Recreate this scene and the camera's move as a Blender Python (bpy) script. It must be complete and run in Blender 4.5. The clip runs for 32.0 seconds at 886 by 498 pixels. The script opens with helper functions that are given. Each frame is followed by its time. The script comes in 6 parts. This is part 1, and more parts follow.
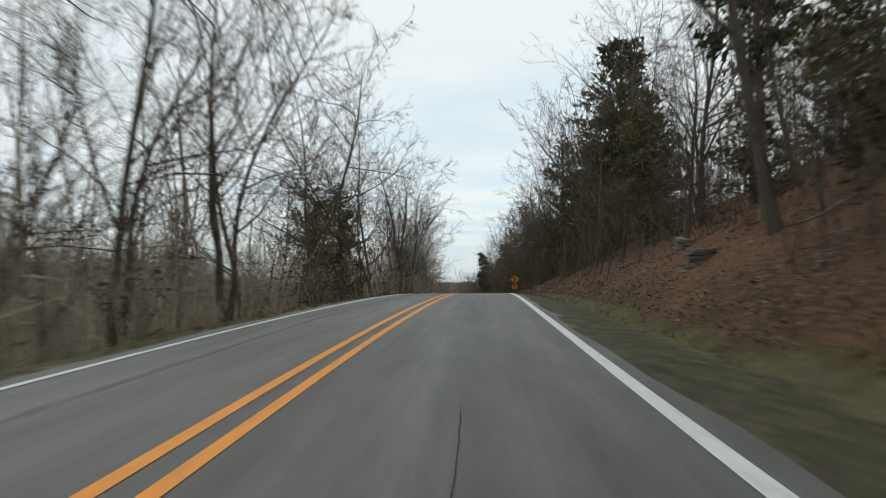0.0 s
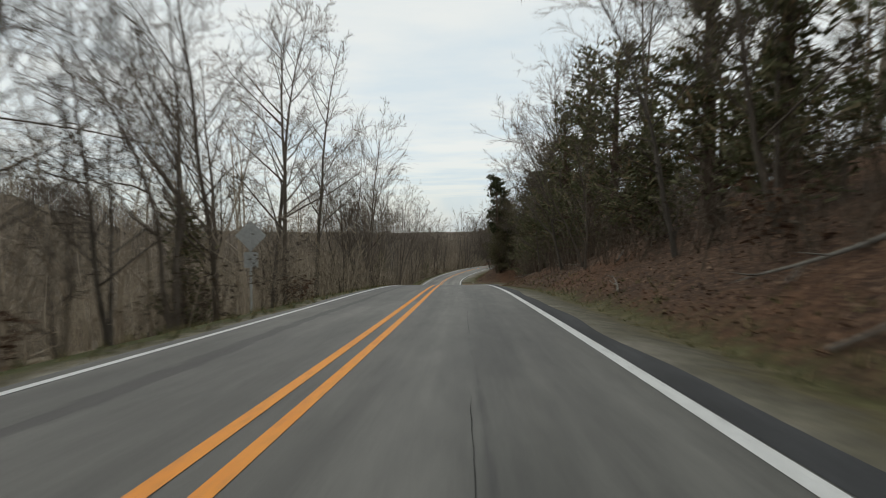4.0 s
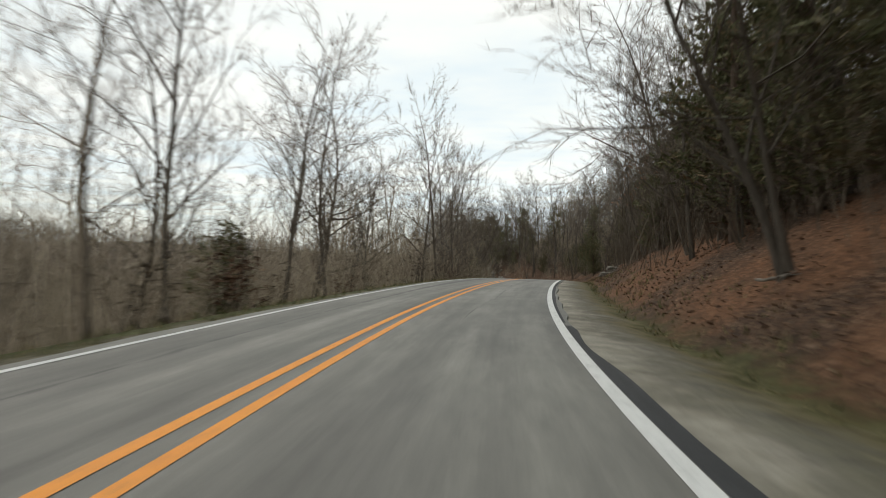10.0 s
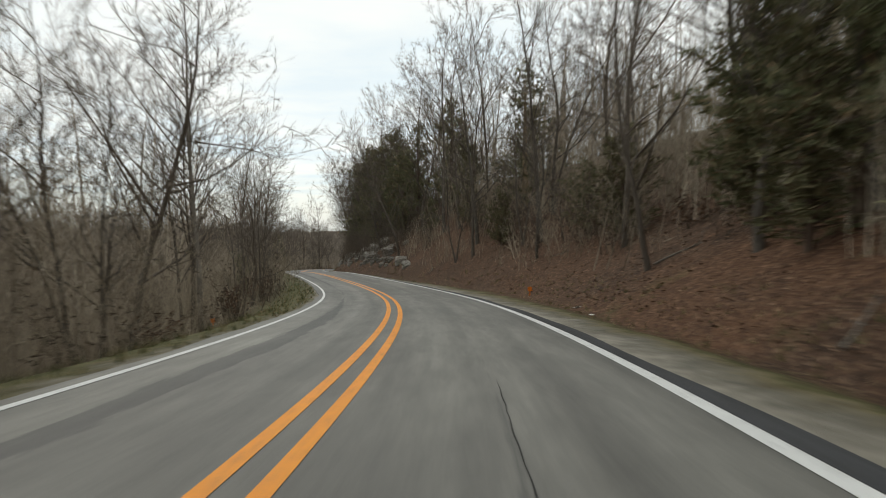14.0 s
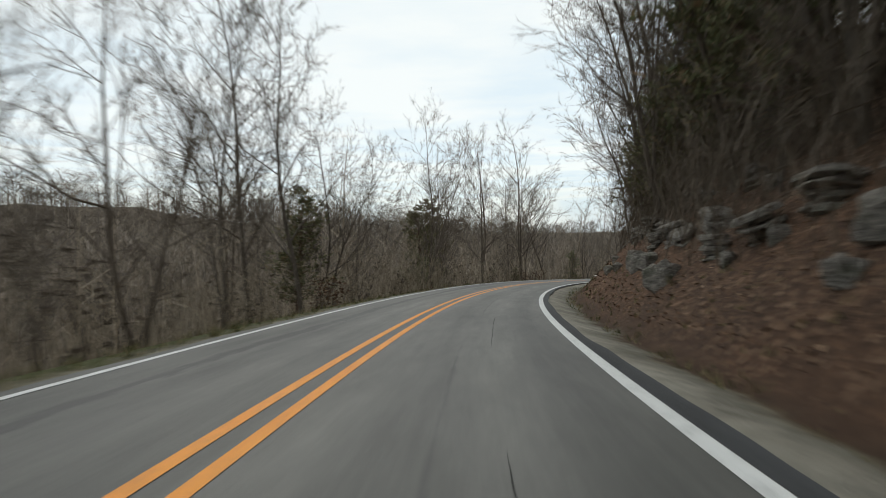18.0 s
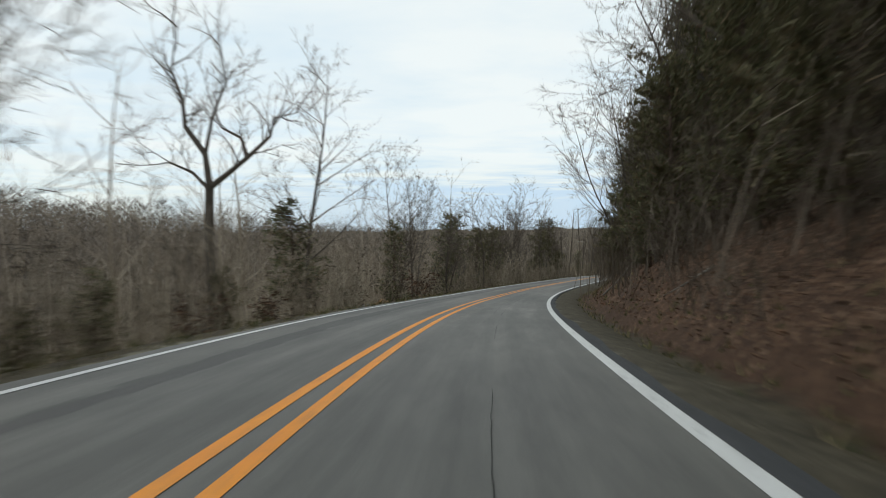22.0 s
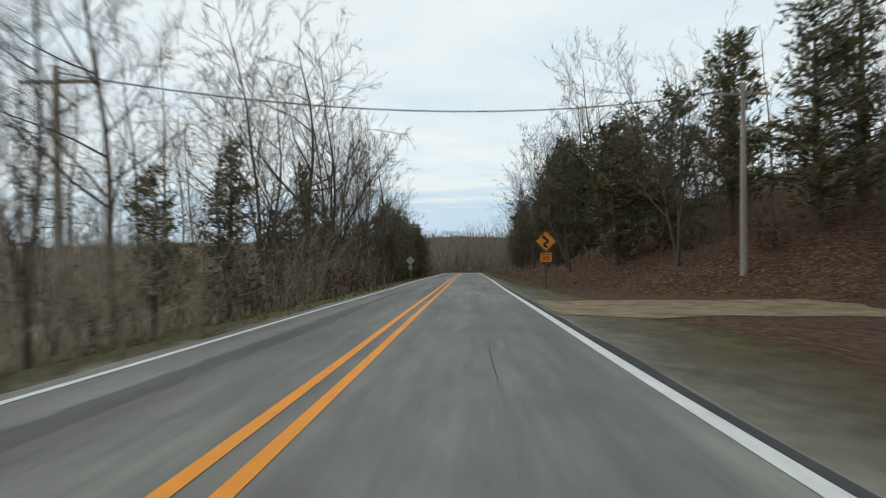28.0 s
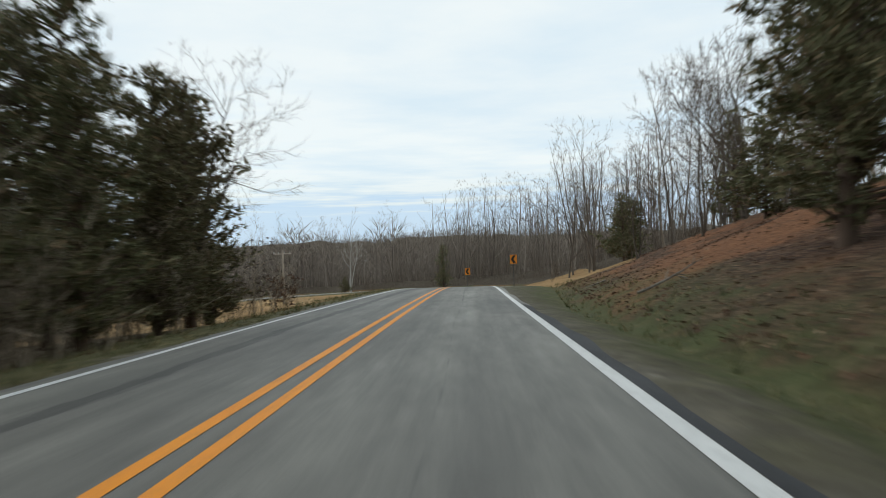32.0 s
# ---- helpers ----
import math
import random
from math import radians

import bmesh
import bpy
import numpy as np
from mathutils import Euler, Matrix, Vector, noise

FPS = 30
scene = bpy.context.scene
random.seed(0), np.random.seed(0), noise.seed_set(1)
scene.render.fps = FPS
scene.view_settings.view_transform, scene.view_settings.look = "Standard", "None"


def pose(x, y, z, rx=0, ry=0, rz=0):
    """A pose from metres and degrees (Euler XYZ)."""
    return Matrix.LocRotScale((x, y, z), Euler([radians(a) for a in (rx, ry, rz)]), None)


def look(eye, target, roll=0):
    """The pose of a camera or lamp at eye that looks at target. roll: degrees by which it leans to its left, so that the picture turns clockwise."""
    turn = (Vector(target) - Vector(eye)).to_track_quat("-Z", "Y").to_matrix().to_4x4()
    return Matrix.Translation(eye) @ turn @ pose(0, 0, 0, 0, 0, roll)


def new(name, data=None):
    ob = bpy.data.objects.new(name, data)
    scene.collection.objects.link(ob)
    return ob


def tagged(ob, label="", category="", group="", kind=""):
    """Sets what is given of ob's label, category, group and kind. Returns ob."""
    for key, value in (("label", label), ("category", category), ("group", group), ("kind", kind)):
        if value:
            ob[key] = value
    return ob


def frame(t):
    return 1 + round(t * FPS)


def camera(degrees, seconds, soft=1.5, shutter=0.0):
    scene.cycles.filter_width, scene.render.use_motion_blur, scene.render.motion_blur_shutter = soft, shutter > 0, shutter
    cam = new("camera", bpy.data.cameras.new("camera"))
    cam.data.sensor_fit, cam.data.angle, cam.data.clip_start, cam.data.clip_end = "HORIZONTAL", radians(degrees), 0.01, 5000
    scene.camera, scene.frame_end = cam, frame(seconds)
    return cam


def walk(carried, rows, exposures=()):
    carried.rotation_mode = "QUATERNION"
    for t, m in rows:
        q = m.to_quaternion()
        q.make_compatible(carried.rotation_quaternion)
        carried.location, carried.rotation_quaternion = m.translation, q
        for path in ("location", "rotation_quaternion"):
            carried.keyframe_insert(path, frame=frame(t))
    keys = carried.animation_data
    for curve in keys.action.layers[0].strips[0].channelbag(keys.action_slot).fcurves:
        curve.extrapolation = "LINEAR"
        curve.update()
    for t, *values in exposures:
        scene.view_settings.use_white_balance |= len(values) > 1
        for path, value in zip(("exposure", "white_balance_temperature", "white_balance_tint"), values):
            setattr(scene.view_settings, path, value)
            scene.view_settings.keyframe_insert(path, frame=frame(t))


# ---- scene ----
EXPOSURES = [(0, -0.13, 6520, 7), (3, -0.19, 6800, 9), (6, -0.3, 6800, 9), (7, -0.14, 6950, 9), (8, 0.0, 7050, 10), (10, 0.05, 6980, 9), (12, -0.03, 6960, 9), (14, 0.04, 6930, 9), (17, -0.02, 6720, 8), (19, -0.04, 6600, 8), (22, -0.1, 6510, 7), (26, -0.18, 6430, 7), (28.5, -0.12, 6500, 7), (32, -0.1, 6430, 7)]
cam = camera(65.65, 32.0, soft=0.75, shutter=0.36)
# seconds, place, tilt, lean, heading
ROWS = [
    (0, 1.734, 0.000, 1.126, 92.215, -0.369, 2.098), (0.5, 1.703, 11.361, 1.301, 91.741, -0.088, 1.050), (1, 1.835, 22.738, 1.371, 91.290, 0.121, 0.959),
    (1.5, 2.166, 34.109, 1.305, 90.558, -0.031, 0.912), (2, 2.452, 45.466, 1.067, 89.702, -0.234, 1.094), (2.5, 2.672, 56.788, 0.681, 88.914, -0.445, 1.564),
    (3, 2.792, 68.066, 0.192, 88.591, -1.039, 2.005), (3.5, 2.854, 79.295, -0.372, 88.097, -1.052, 2.175), (4, 2.804, 90.472, -0.988, 88.031, -0.369, 2.851),
    (4.5, 2.540, 101.562, -1.606, 88.133, -0.056, 3.316), (5, 2.217, 112.546, -2.222, 88.202, 0.202, 3.724), (5.5, 1.920, 123.418, -2.881, 87.732, 0.662, 4.228),
    (6, 1.531, 134.168, -3.671, 86.810, 0.566, 4.201), (6.5, 1.149, 144.911, -4.640, 86.128, 0.462, 4.389), (7, 0.674, 155.760, -5.753, 85.362, 0.370, 4.879),
    (7.5, 0.069, 166.671, -6.907, 85.219, 0.021, 5.408), (8, -0.532, 177.618, -7.922, 85.815, -0.349, 5.754), (8.5, -1.091, 188.639, -8.706, 87.560, 0.390, 5.332),
    (9, -1.498, 199.778, -9.285, 88.301, 1.353, 3.790), (9.5, -1.471, 210.977, -9.731, 89.197, 0.832, 2.143), (10, -0.990, 222.147, -10.080, 90.034, 1.152, -0.330),
    (10.5, -0.143, 233.235, -10.299, 90.961, 0.415, -3.883), (11, 1.282, 244.174, -10.435, 91.268, 0.113, -6.008), (11.5, 3.219, 255.019, -10.588, 90.750, -0.750, -8.025),
    (12, 5.369, 265.860, -10.844, 90.602, -2.267, -8.903), (12.5, 7.420, 276.823, -11.202, 90.023, -1.138, -8.708), (13, 9.444, 287.967, -11.677, 89.375, -0.884, -7.763),
    (13.5, 11.153, 299.291, -12.286, 88.669, -0.397, -6.076), (14, 12.486, 310.746, -13.020, 88.053, -0.261, -3.928), (14.5, 13.291, 322.233, -13.785, 87.247, -0.616, -0.430),
    (15, 13.262, 333.644, -14.519, 87.416, -0.181, 4.109), (15.5, 12.646, 344.996, -15.187, 87.858, 0.074, 8.956), (16, 11.206, 356.272, -15.728, 88.433, 0.403, 12.535),
    (16.5, 9.019, 367.463, -16.175, 88.797, 1.135, 14.472), (17, 6.601, 378.705, -16.621, 88.825, 0.208, 14.652), (17.5, 4.385, 390.068, -17.171, 88.764, -0.151, 13.838),
    (18, 2.328, 401.504, -17.858, 88.417, -0.677, 12.596), (18.5, 0.514, 413.059, -18.565, 88.374, 0.086, 10.946), (19, -0.761, 424.796, -19.245, 88.387, 0.993, 7.859),
    (19.5, -1.372, 436.676, -19.895, 88.271, 0.755, 3.551), (20, -0.890, 448.648, -20.537, 88.087, 1.270, -2.115), (20.5, 0.767, 460.574, -21.234, 88.128, 0.397, -7.374),
    (21, 3.514, 472.320, -21.983, 88.170, 0.123, -12.060), (21.5, 7.112, 483.890, -22.749, 88.197, 0.131, -15.828), (22, 11.358, 495.307, -23.499, 88.388, 0.168, -19.553),
    (22.5, 16.278, 506.483, -24.251, 88.225, -0.059, -22.692), (23, 21.718, 517.431, -25.116, 87.315, 1.154, -26.041), (23.5, 27.682, 528.023, -25.979, 87.486, 0.312, -28.697),
    (24, 34.069, 538.169, -26.725, 88.302, -0.088, -30.737), (24.5, 40.699, 547.977, -27.360, 88.734, -0.230, -33.090), (25, 47.644, 557.404, -27.931, 89.007, -0.363, -35.327),
    (25.5, 54.822, 566.593, -28.461, 89.320, -0.664, -36.690), (26, 62.152, 575.699, -28.974, 89.524, -1.282, -37.390), (26.5, 69.594, 584.751, -29.520, 89.488, -0.476, -38.028),
    (27, 77.091, 593.797, -30.115, 89.159, -0.234, -38.158), (27.5, 84.614, 602.853, -30.725, 89.194, -0.226, -38.243), (28, 92.172, 611.911, -31.256, 89.516, -0.444, -38.323),
    (28.5, 99.831, 620.919, -31.683, 89.886, -1.105, -38.407), (29, 107.528, 629.938, -32.079, 89.879, -1.460, -38.669), (29.5, 115.295, 638.959, -32.482, 89.809, -0.920, -38.774),
    (30, 123.108, 648.016, -32.858, 89.902, -1.149, -38.706), (30.5, 130.974, 657.106, -33.253, 89.866, -0.951, -38.712), (31, 138.881, 666.241, -33.677, 89.827, -1.642, -38.482),
    (31.5, 146.803, 675.415, -34.108, 89.548, -1.143, -38.471), (32, 154.711, 684.619, -34.525, 89.566, -1.549, -38.292),
]
walk(cam, [(t, pose(x, y, z, tilt, -lean, turn)) for t, x, y, z, tilt, lean, turn in ROWS], EXPOSURES)

# the road's centre line: bend (1/1000 per metre, left positive) and grade (per cent), a knot every 15 m
BEND = [
    -3.83712, -2.68353, -1.40203, -0.41111, 0.74251, 0.77808, 0.76982, 0.96920, 0.44322, 0.53135, 1.01196, 0.83074,
    0.13415, -0.22002, -1.29839, -2.44581, -4.89643, -5.05819, -2.69446, -0.52405, 0.54488, 1.65139, 4.58312, 6.45182,
    7.91473, 4.98444, 1.44012, -0.43206, -1.95829, -3.73785, -6.09734, -8.30204, -8.14563, -6.28244, -4.15994, -3.78688,
    -3.76875, -3.71518, -4.84073, -3.11109, -1.61696, -0.63106, -0.29301, -0.19195, -0.18578, -0.19973, 0.02537, -0.13589,
    -0.06108, 0.09573, 0.26498, -0.10385, -0.51997, -0.40816, 2.00, 8.00, 15.00, 18.00, 18.00, 18.00,
    17.00, 13.00, 7.00, 3.00, 1.50, 1.0, 1.0, 1.0, 1.0, 1.0, 1.0,
]
GRADE = [
    2.823, 2.268, 1.290, -0.034, -2.081, -3.814, -4.809, -5.587, -5.567, -5.638, -7.395, -9.846,
    -10.907, -8.988, -5.717, -3.998, -2.914, -1.207, -1.226, -2.598, -3.763, -5.294, -6.716, -6.663,
    -6.098, -4.499, -3.543, -4.519, -6.179, -5.922, -5.462, -5.172, -5.778, -6.284, -6.243, -5.849,
    -7.210, -7.040, -5.577, -4.921, -4.498, -4.332, -4.939, -5.343, -4.396, -3.222, -3.486, -3.089,
    -3.320, -3.609, -3.499, -3.259, -3.766, -4.025, -6.27, -6.50, -6.68, -6.82, -6.93, -7.01,
    -7.08, -7.12, -7.16, -7.18, -7.20, -7.21, -7.22, -7.22, -7.23, -7.23, -7.23,
]
# ---------------------------------------------------------------- light
world = bpy.data.worlds.new("overcast_sky")
scene.world = world
world.use_nodes = True
wn, wl = world.node_tree.nodes, world.node_tree.links
wn.clear()


def wnode(kind, **kw):
    n = wn.new(kind)
    for k, v in kw.items():
        n.inputs[k].default_value = v
    return n


w_out, w_bg = wn.new("ShaderNodeOutputWorld"), wn.new("ShaderNodeBackground")
sky = wn.new("ShaderNodeTexSky")
sky.sky_type, sky.sun_disc = "NISHITA", False
sky.sun_elevation, sky.sun_rotation = radians(38), radians(150)
w_gain = wnode("ShaderNodeVectorMath")
w_gain.operation = "SCALE"
w_gain.inputs["Scale"].default_value = 0.11
wl.new(sky.outputs[0], w_gain.inputs[0])
w_co = wn.new("ShaderNodeTexCoord")
# a high cloud sheet, seen flat overhead and drawn out towards the horizon
w_sep = wn.new("ShaderNodeSeparateXYZ")
wl.new(w_co.outputs["Generated"], w_sep.inputs[0])
w_up = wn.new("ShaderNodeMath")
w_up.operation = "MAXIMUM"
w_up.inputs[1].default_value = 0.04
wl.new(w_sep.outputs["Z"], w_up.inputs[0])
w_div = wn.new("ShaderNodeVectorMath")
w_div.operation = "DIVIDE"
w_cmb = wn.new("ShaderNodeCombineXYZ")
for k in range(3):
    wl.new(w_up.outputs[0], w_cmb.inputs[k])
wl.new(w_co.outputs["Generated"], w_div.inputs[0])
wl.new(w_cmb.outputs[0], w_div.inputs[1])
w_noise = wnode("ShaderNodeTexNoise", Scale=0.55, Detail=7.0, Roughness=0.55)
wl.new(w_div.outputs[0], w_noise.inputs["Vector"])
w_ramp = wn.new("ShaderNodeValToRGB")
w_ramp.color_ramp.elements[0].position, w_ramp.color_ramp.elements[0].color = 0.36, (0.77, 0.885, 0.97, 1)
w_ramp.color_ramp.elements[1].position, w_ramp.color_ramp.elements[1].color = 0.60, (0.935, 0.985, 1.0, 1)
wl.new(w_noise.outputs["Fac"], w_ramp.inputs[0])
# thinner cloud, and so bluer sky, low down
w_low = wn.new("ShaderNodeMapRange")
w_low.inputs["From Min"].default_value, w_low.inputs["From Max"].default_value = -0.01, 0.11
w_low.inputs["To Min"].default_value, w_low.inputs["To Max"].default_value = 0.62, 0.93
wl.new(w_sep.outputs["Z"], w_low.inputs["Value"])
w_mix = wn.new("ShaderNodeMix")
w_mix.data_type = "RGBA"
wl.new(w_low.outputs[0], w_mix.inputs["Factor"])
wl.new(w_gain.outputs[0], w_mix.inputs["A"])
wl.new(w_ramp.outputs[0], w_mix.inputs["B"])
# a break in the cloud along the horizon
w_rag = wn.new("ShaderNodeMath")
w_rag.operation = "MULTIPLY_ADD"
w_rag.inputs[1].default_value = 0.10
wl.new(w_noise.outputs["Fac"], w_rag.inputs[0])
wl.new(w_sep.outputs["Z"], w_rag.inputs[2])
w_gap = wn.new("ShaderNodeMapRange")
w_gap.inputs["From Min"].default_value, w_gap.inputs["From Max"].default_value = 0.105, 0.135
w_gap.inputs["To Min"].default_value, w_gap.inputs["To Max"].default_value = 0.75, 0.0
wl.new(w_rag.outputs[0], w_gap.inputs["Value"])
w_blue = wn.new("ShaderNodeMix")
w_blue.data_type = "RGBA"
w_blue.inputs["B"].default_value = (0.56, 0.73, 0.92, 1)
w_dot = wn.new("ShaderNodeVectorMath")
w_dot.operation = "DOT_PRODUCT"
w_dot.inputs[1].default_value = (0.62, 0.78, 0.0)
wl.new(w_co.outputs["Generated"], w_dot.inputs[0])
w_side = wn.new("ShaderNodeMapRange")
w_side.inputs["From Min"].default_value, w_side.inputs["From Max"].default_value = 0.72, 0.96
wl.new(w_dot.outputs["Value"], w_side.inputs["Value"])
w_part = wn.new("ShaderNodeMath")
w_part.operation = "MULTIPLY"
wl.new(w_gap.outputs[0], w_part.inputs[0])
wl.new(w_side.outputs[0], w_part.inputs[1])
wl.new(w_part.outputs[0], w_blue.inputs["Factor"])
wl.new(w_mix.outputs["Result"], w_blue.inputs["A"])
wl.new(w_blue.outputs["Result"], w_bg.inputs["Color"])
w_bg.inputs["Strength"].default_value = 1.06
wl.new(w_bg.outputs[0], w_out.inputs[0])

sun = new("sun", bpy.data.lights.new("sun", "SUN"))
sun.data.energy, sun.data.angle, sun.data.color = 0.7, radians(25), (1.0, 0.96, 0.9)
sun.matrix_world = look((0, 0, 60), (22, -38, 26))

# ---------------------------------------------------------------- materials


class Mat:
    """A small builder for node materials."""

    def __init__(self, name, rough=0.9, metal=0.0, spec=0.3):
        self.m = bpy.data.materials.new(name)
        self.m.use_nodes = True
        self.n, self.l = self.m.node_tree.nodes, self.m.node_tree.links
        self.b = self.n["Principled BSDF"]
        self.b.inputs["Roughness"].default_value = rough
        self.b.inputs["Metallic"].default_value = metal
        self.b.inputs["Specular IOR Level"].default_value = spec
        self.co = self.n.new("ShaderNodeTexCoord")

    def noise(self, scale, detail=4.0, rough=0.6, vec=None, stretch=None):
        t = self.n.new("ShaderNodeTexNoise")
        t.inputs["Scale"].default_value, t.inputs["Detail"].default_value, t.inputs["Roughness"].default_value = scale, detail, rough
        src = vec or self.co.outputs["Object"]
        if stretch:
            mp = self.n.new("ShaderNodeMapping")
            mp.inputs["Scale"].default_value = stretch
            self.l.new(src, mp.inputs["Vector"])
            src = mp.outputs[0]
        self.l.new(src, t.inputs["Vector"])
        return t.outputs["Fac"]

    def cells(self, scale):
        """A random value for each small cell, as of leaves lying side by side, and the distance to the cell's middle."""
        t = self.n.new("ShaderNodeTexVoronoi")
        t.inputs["Scale"].default_value = scale
        self.l.new(self.co.outputs["Object"], t.inputs["Vector"])
        s = self.n.new("ShaderNodeSeparateColor")
        self.l.new(t.outputs["Color"], s.inputs[0])
        return s.outputs[0], t.outputs["Distance"]

    def ramp(self, fac, stops):
        r = self.n.new("ShaderNodeValToRGB")
        while len(r.color_ramp.elements) < len(stops):
            r.color_ramp.elements.new(0.5)
        for e, (p, c) in zip(r.color_ramp.elements, stops):
            e.position, e.color = p, (*c, 1) if len(c) == 3 else c
        self.l.new(fac, r.inputs[0])
        return r.outputs[0]

    def mix(self, fac, a, b, mode="MIX"):
        x = self.n.new("ShaderNodeMix")
        x.data_type, x.blend_type = "RGBA", mode
        for sock, v in ((x.inputs["Factor"], fac), (x.inputs["A"], a), (x.inputs["B"], b)):
            if isinstance(v, (int, float)):
                sock.default_value = v
            elif isinstance(v, tuple):
                sock.default_value = (*v, 1) if len(v) == 3 else v
            else:
                self.l.new(v, sock)
        return x.outputs["Result"]

    def math(self, op, a, b=0.0):
        x = self.n.new("ShaderNodeMath")
        x.operation = op
        for sock, v in zip(x.inputs, (a, b)):
            if isinstance(v, (int, float)):
                sock.default_value = v
            else:
                self.l.new(v, sock)
        return x.outputs[0]

    def color(self, v):
        if isinstance(v, tuple):
            self.b.inputs["Base Color"].default_value = (*v, 1)
        else:
            self.l.new(v, self.b.inputs["Base Color"])
        return self

    def bump(self, fac, strength=0.4, dist=0.02):
        x = self.n.new("ShaderNodeBump")
        x.inputs["Strength"].default_value, x.inputs["Distance"].default_value = strength, dist
        self.l.new(fac, x.inputs["Height"])
        self.l.new(x.outputs[0], self.b.inputs["Normal"])
        return self

    def random(self):
        x = self.n.new("ShaderNodeObjectInfo")
        return x.outputs["Random"]

    def island(self):
        x = self.n.new("ShaderNodeNewGeometry")
        return x.outputs["Random Per Island"]


def grey(v, warm=0.0):
    return (v * (1 + warm), v, v * (1 - warm))


def make_asphalt(name, base, streak, aged=False, rough=0.85):
    k = Mat(name, rough=rough, spec=0.45 if aged else 0.25)
    uv = k.co.outputs["UV"]
    fine = k.noise(60, 3, 0.7)
    wear = k.noise(1.0, 4, 0.6, uv, (1.3, 0.035, 1.0))
    patch = k.noise(0.35, 5, 0.65, uv, (0.8, 0.25, 1.0))
    c = k.ramp(wear, [(0.32, tuple(v * (1 - streak) for v in base)), (0.5, base), (0.68, tuple(v * (1 + streak) for v in base))])
    if aged:
        # older, paler surfacing on two stretches
        sp = k.n.new("ShaderNodeSeparateXYZ")
        k.l.new(uv, sp.inputs[0])
        old = k.ramp(k.math("DIVIDE", sp.outputs["Y"], 1000.0), [(0.0, (0.25,) * 3), (0.03, (0.2,) * 3), (0.06, (0, 0, 0)), (0.14, (0.2,) * 3), (0.185, (1, 1, 1)), (0.33, (0.9,) * 3), (0.39, (0.2,) * 3), (0.6, (0.1,) * 3), (0.64, (0.95,) * 3), (1.0, (0.95,) * 3)])
        c = k.mix(old, c, k.mix(1.0, c, (1.55, 1.53, 1.50), "MULTIPLY"))
        # polished wheel tracks and the oil-dark strip between them
        lane = k.math("ABSOLUTE", k.math("SUBTRACT", k.math("ABSOLUTE", k.math("ADD", sp.outputs["X"], -0.1)), 1.55))
        c = k.mix(k.ramp(lane, [(0.0, (0.22,) * 3), (0.35, (0, 0, 0)), (0.75, (0.0,) * 3)]), c, k.mix(1.0, c, (0.72, 0.72, 0.73), "MULTIPLY"))
        ragged = k.math("MULTIPLY", k.math("SUBTRACT", k.noise(1.0, 5, 0.75, uv, (7.0, 1.1, 1.0)), 0.5), 0.42)
        drift = k.math("MULTIPLY", k.math("SUBTRACT", k.noise(1.0, 2, 0.5, uv, (0.0, 0.06, 1.0)), 0.5), 0.5)
        # a wide tarry seam down the far lane, a thin one down the near lane, both broken
        for at_, wide, soft_, key, dark in ((1.72, (0.03, 0.25), 0.06, 0.024, 0.42), (-1.5, (-0.03, 0.05), 0.05, 0.05, 0.5)):
            d = k.math("ABSOLUTE", k.math("ADD", k.math("ADD", sp.outputs["X"], at_), drift))
            vary = k.ramp(k.noise(1.0, 3, 0.6, uv, (0.0, key, 3.0)), [(0.36, (wide[0] + 0.1,) * 3), (0.62, (wide[1] + 0.1,) * 3)])
            w_ = k.math("ADD", k.math("ADD", k.math("SUBTRACT", vary, 0.1), ragged if at_ > 0 else k.math("MULTIPLY", ragged, 0.4)), 0.0)
            seam = k.math("MAXIMUM", k.math("MINIMUM", k.math("DIVIDE", k.math("SUBTRACT", w_, d), soft_), 1.0), 0.0)
            c = k.mix(k.math("MULTIPLY", seam, 0.95), c, k.mix(1.0, c, (dark, dark, dark * 1.03), "MULTIPLY"))
        # pale scuffs beside the near lane's seam
        scuff = k.math("MULTIPLY", k.ramp(k.noise(1.0, 3, 0.6, uv, (0.9, 0.09, 1.0)), [(0.56, (0, 0, 0)), (0.66, (1, 1, 1))]), k.ramp(k.math("ABSOLUTE", k.math("ADD", sp.outputs["X"], -1.72)), [(0.25, (0.8,) * 3), (0.5, (0, 0, 0))]))
        c = k.mix(scuff, c, k.mix(1.0, c, (1.35, 1.34, 1.32), "MULTIPLY"))
    c = k.mix(0.7, c, k.ramp(patch, [(0.3, (0.28, 0.28, 0.28)), (0.7, (0.72, 0.72, 0.71))]), "OVERLAY")
    c = k.mix(0.5, c, k.ramp(k.noise(1.0, 7, 0.75, uv, (2.6, 0.45, 1.0)), [(0.3, (0.22, 0.22, 0.22)), (0.7, (0.78, 0.78, 0.78))]), "OVERLAY")
    c = k.mix(0.45, c, k.ramp(fine, [(0.3, (0.28, 0.28, 0.28)), (0.7, (0.72, 0.72, 0.72))]), "OVERLAY")
    return k.color(c).bump(fine, 0.35, 0.006).m


ASPHALT = make_asphalt("worn_asphalt", (0.088, 0.086, 0.077), 0.36, True, 0.66)
ASPHALT_DARK = make_asphalt("dark_asphalt", (0.042, 0.043, 0.045), 0.3)
ASPHALT_PATCH = make_asphalt("stained_asphalt", (0.050, 0.051, 0.050), 0.4, False, 0.66)


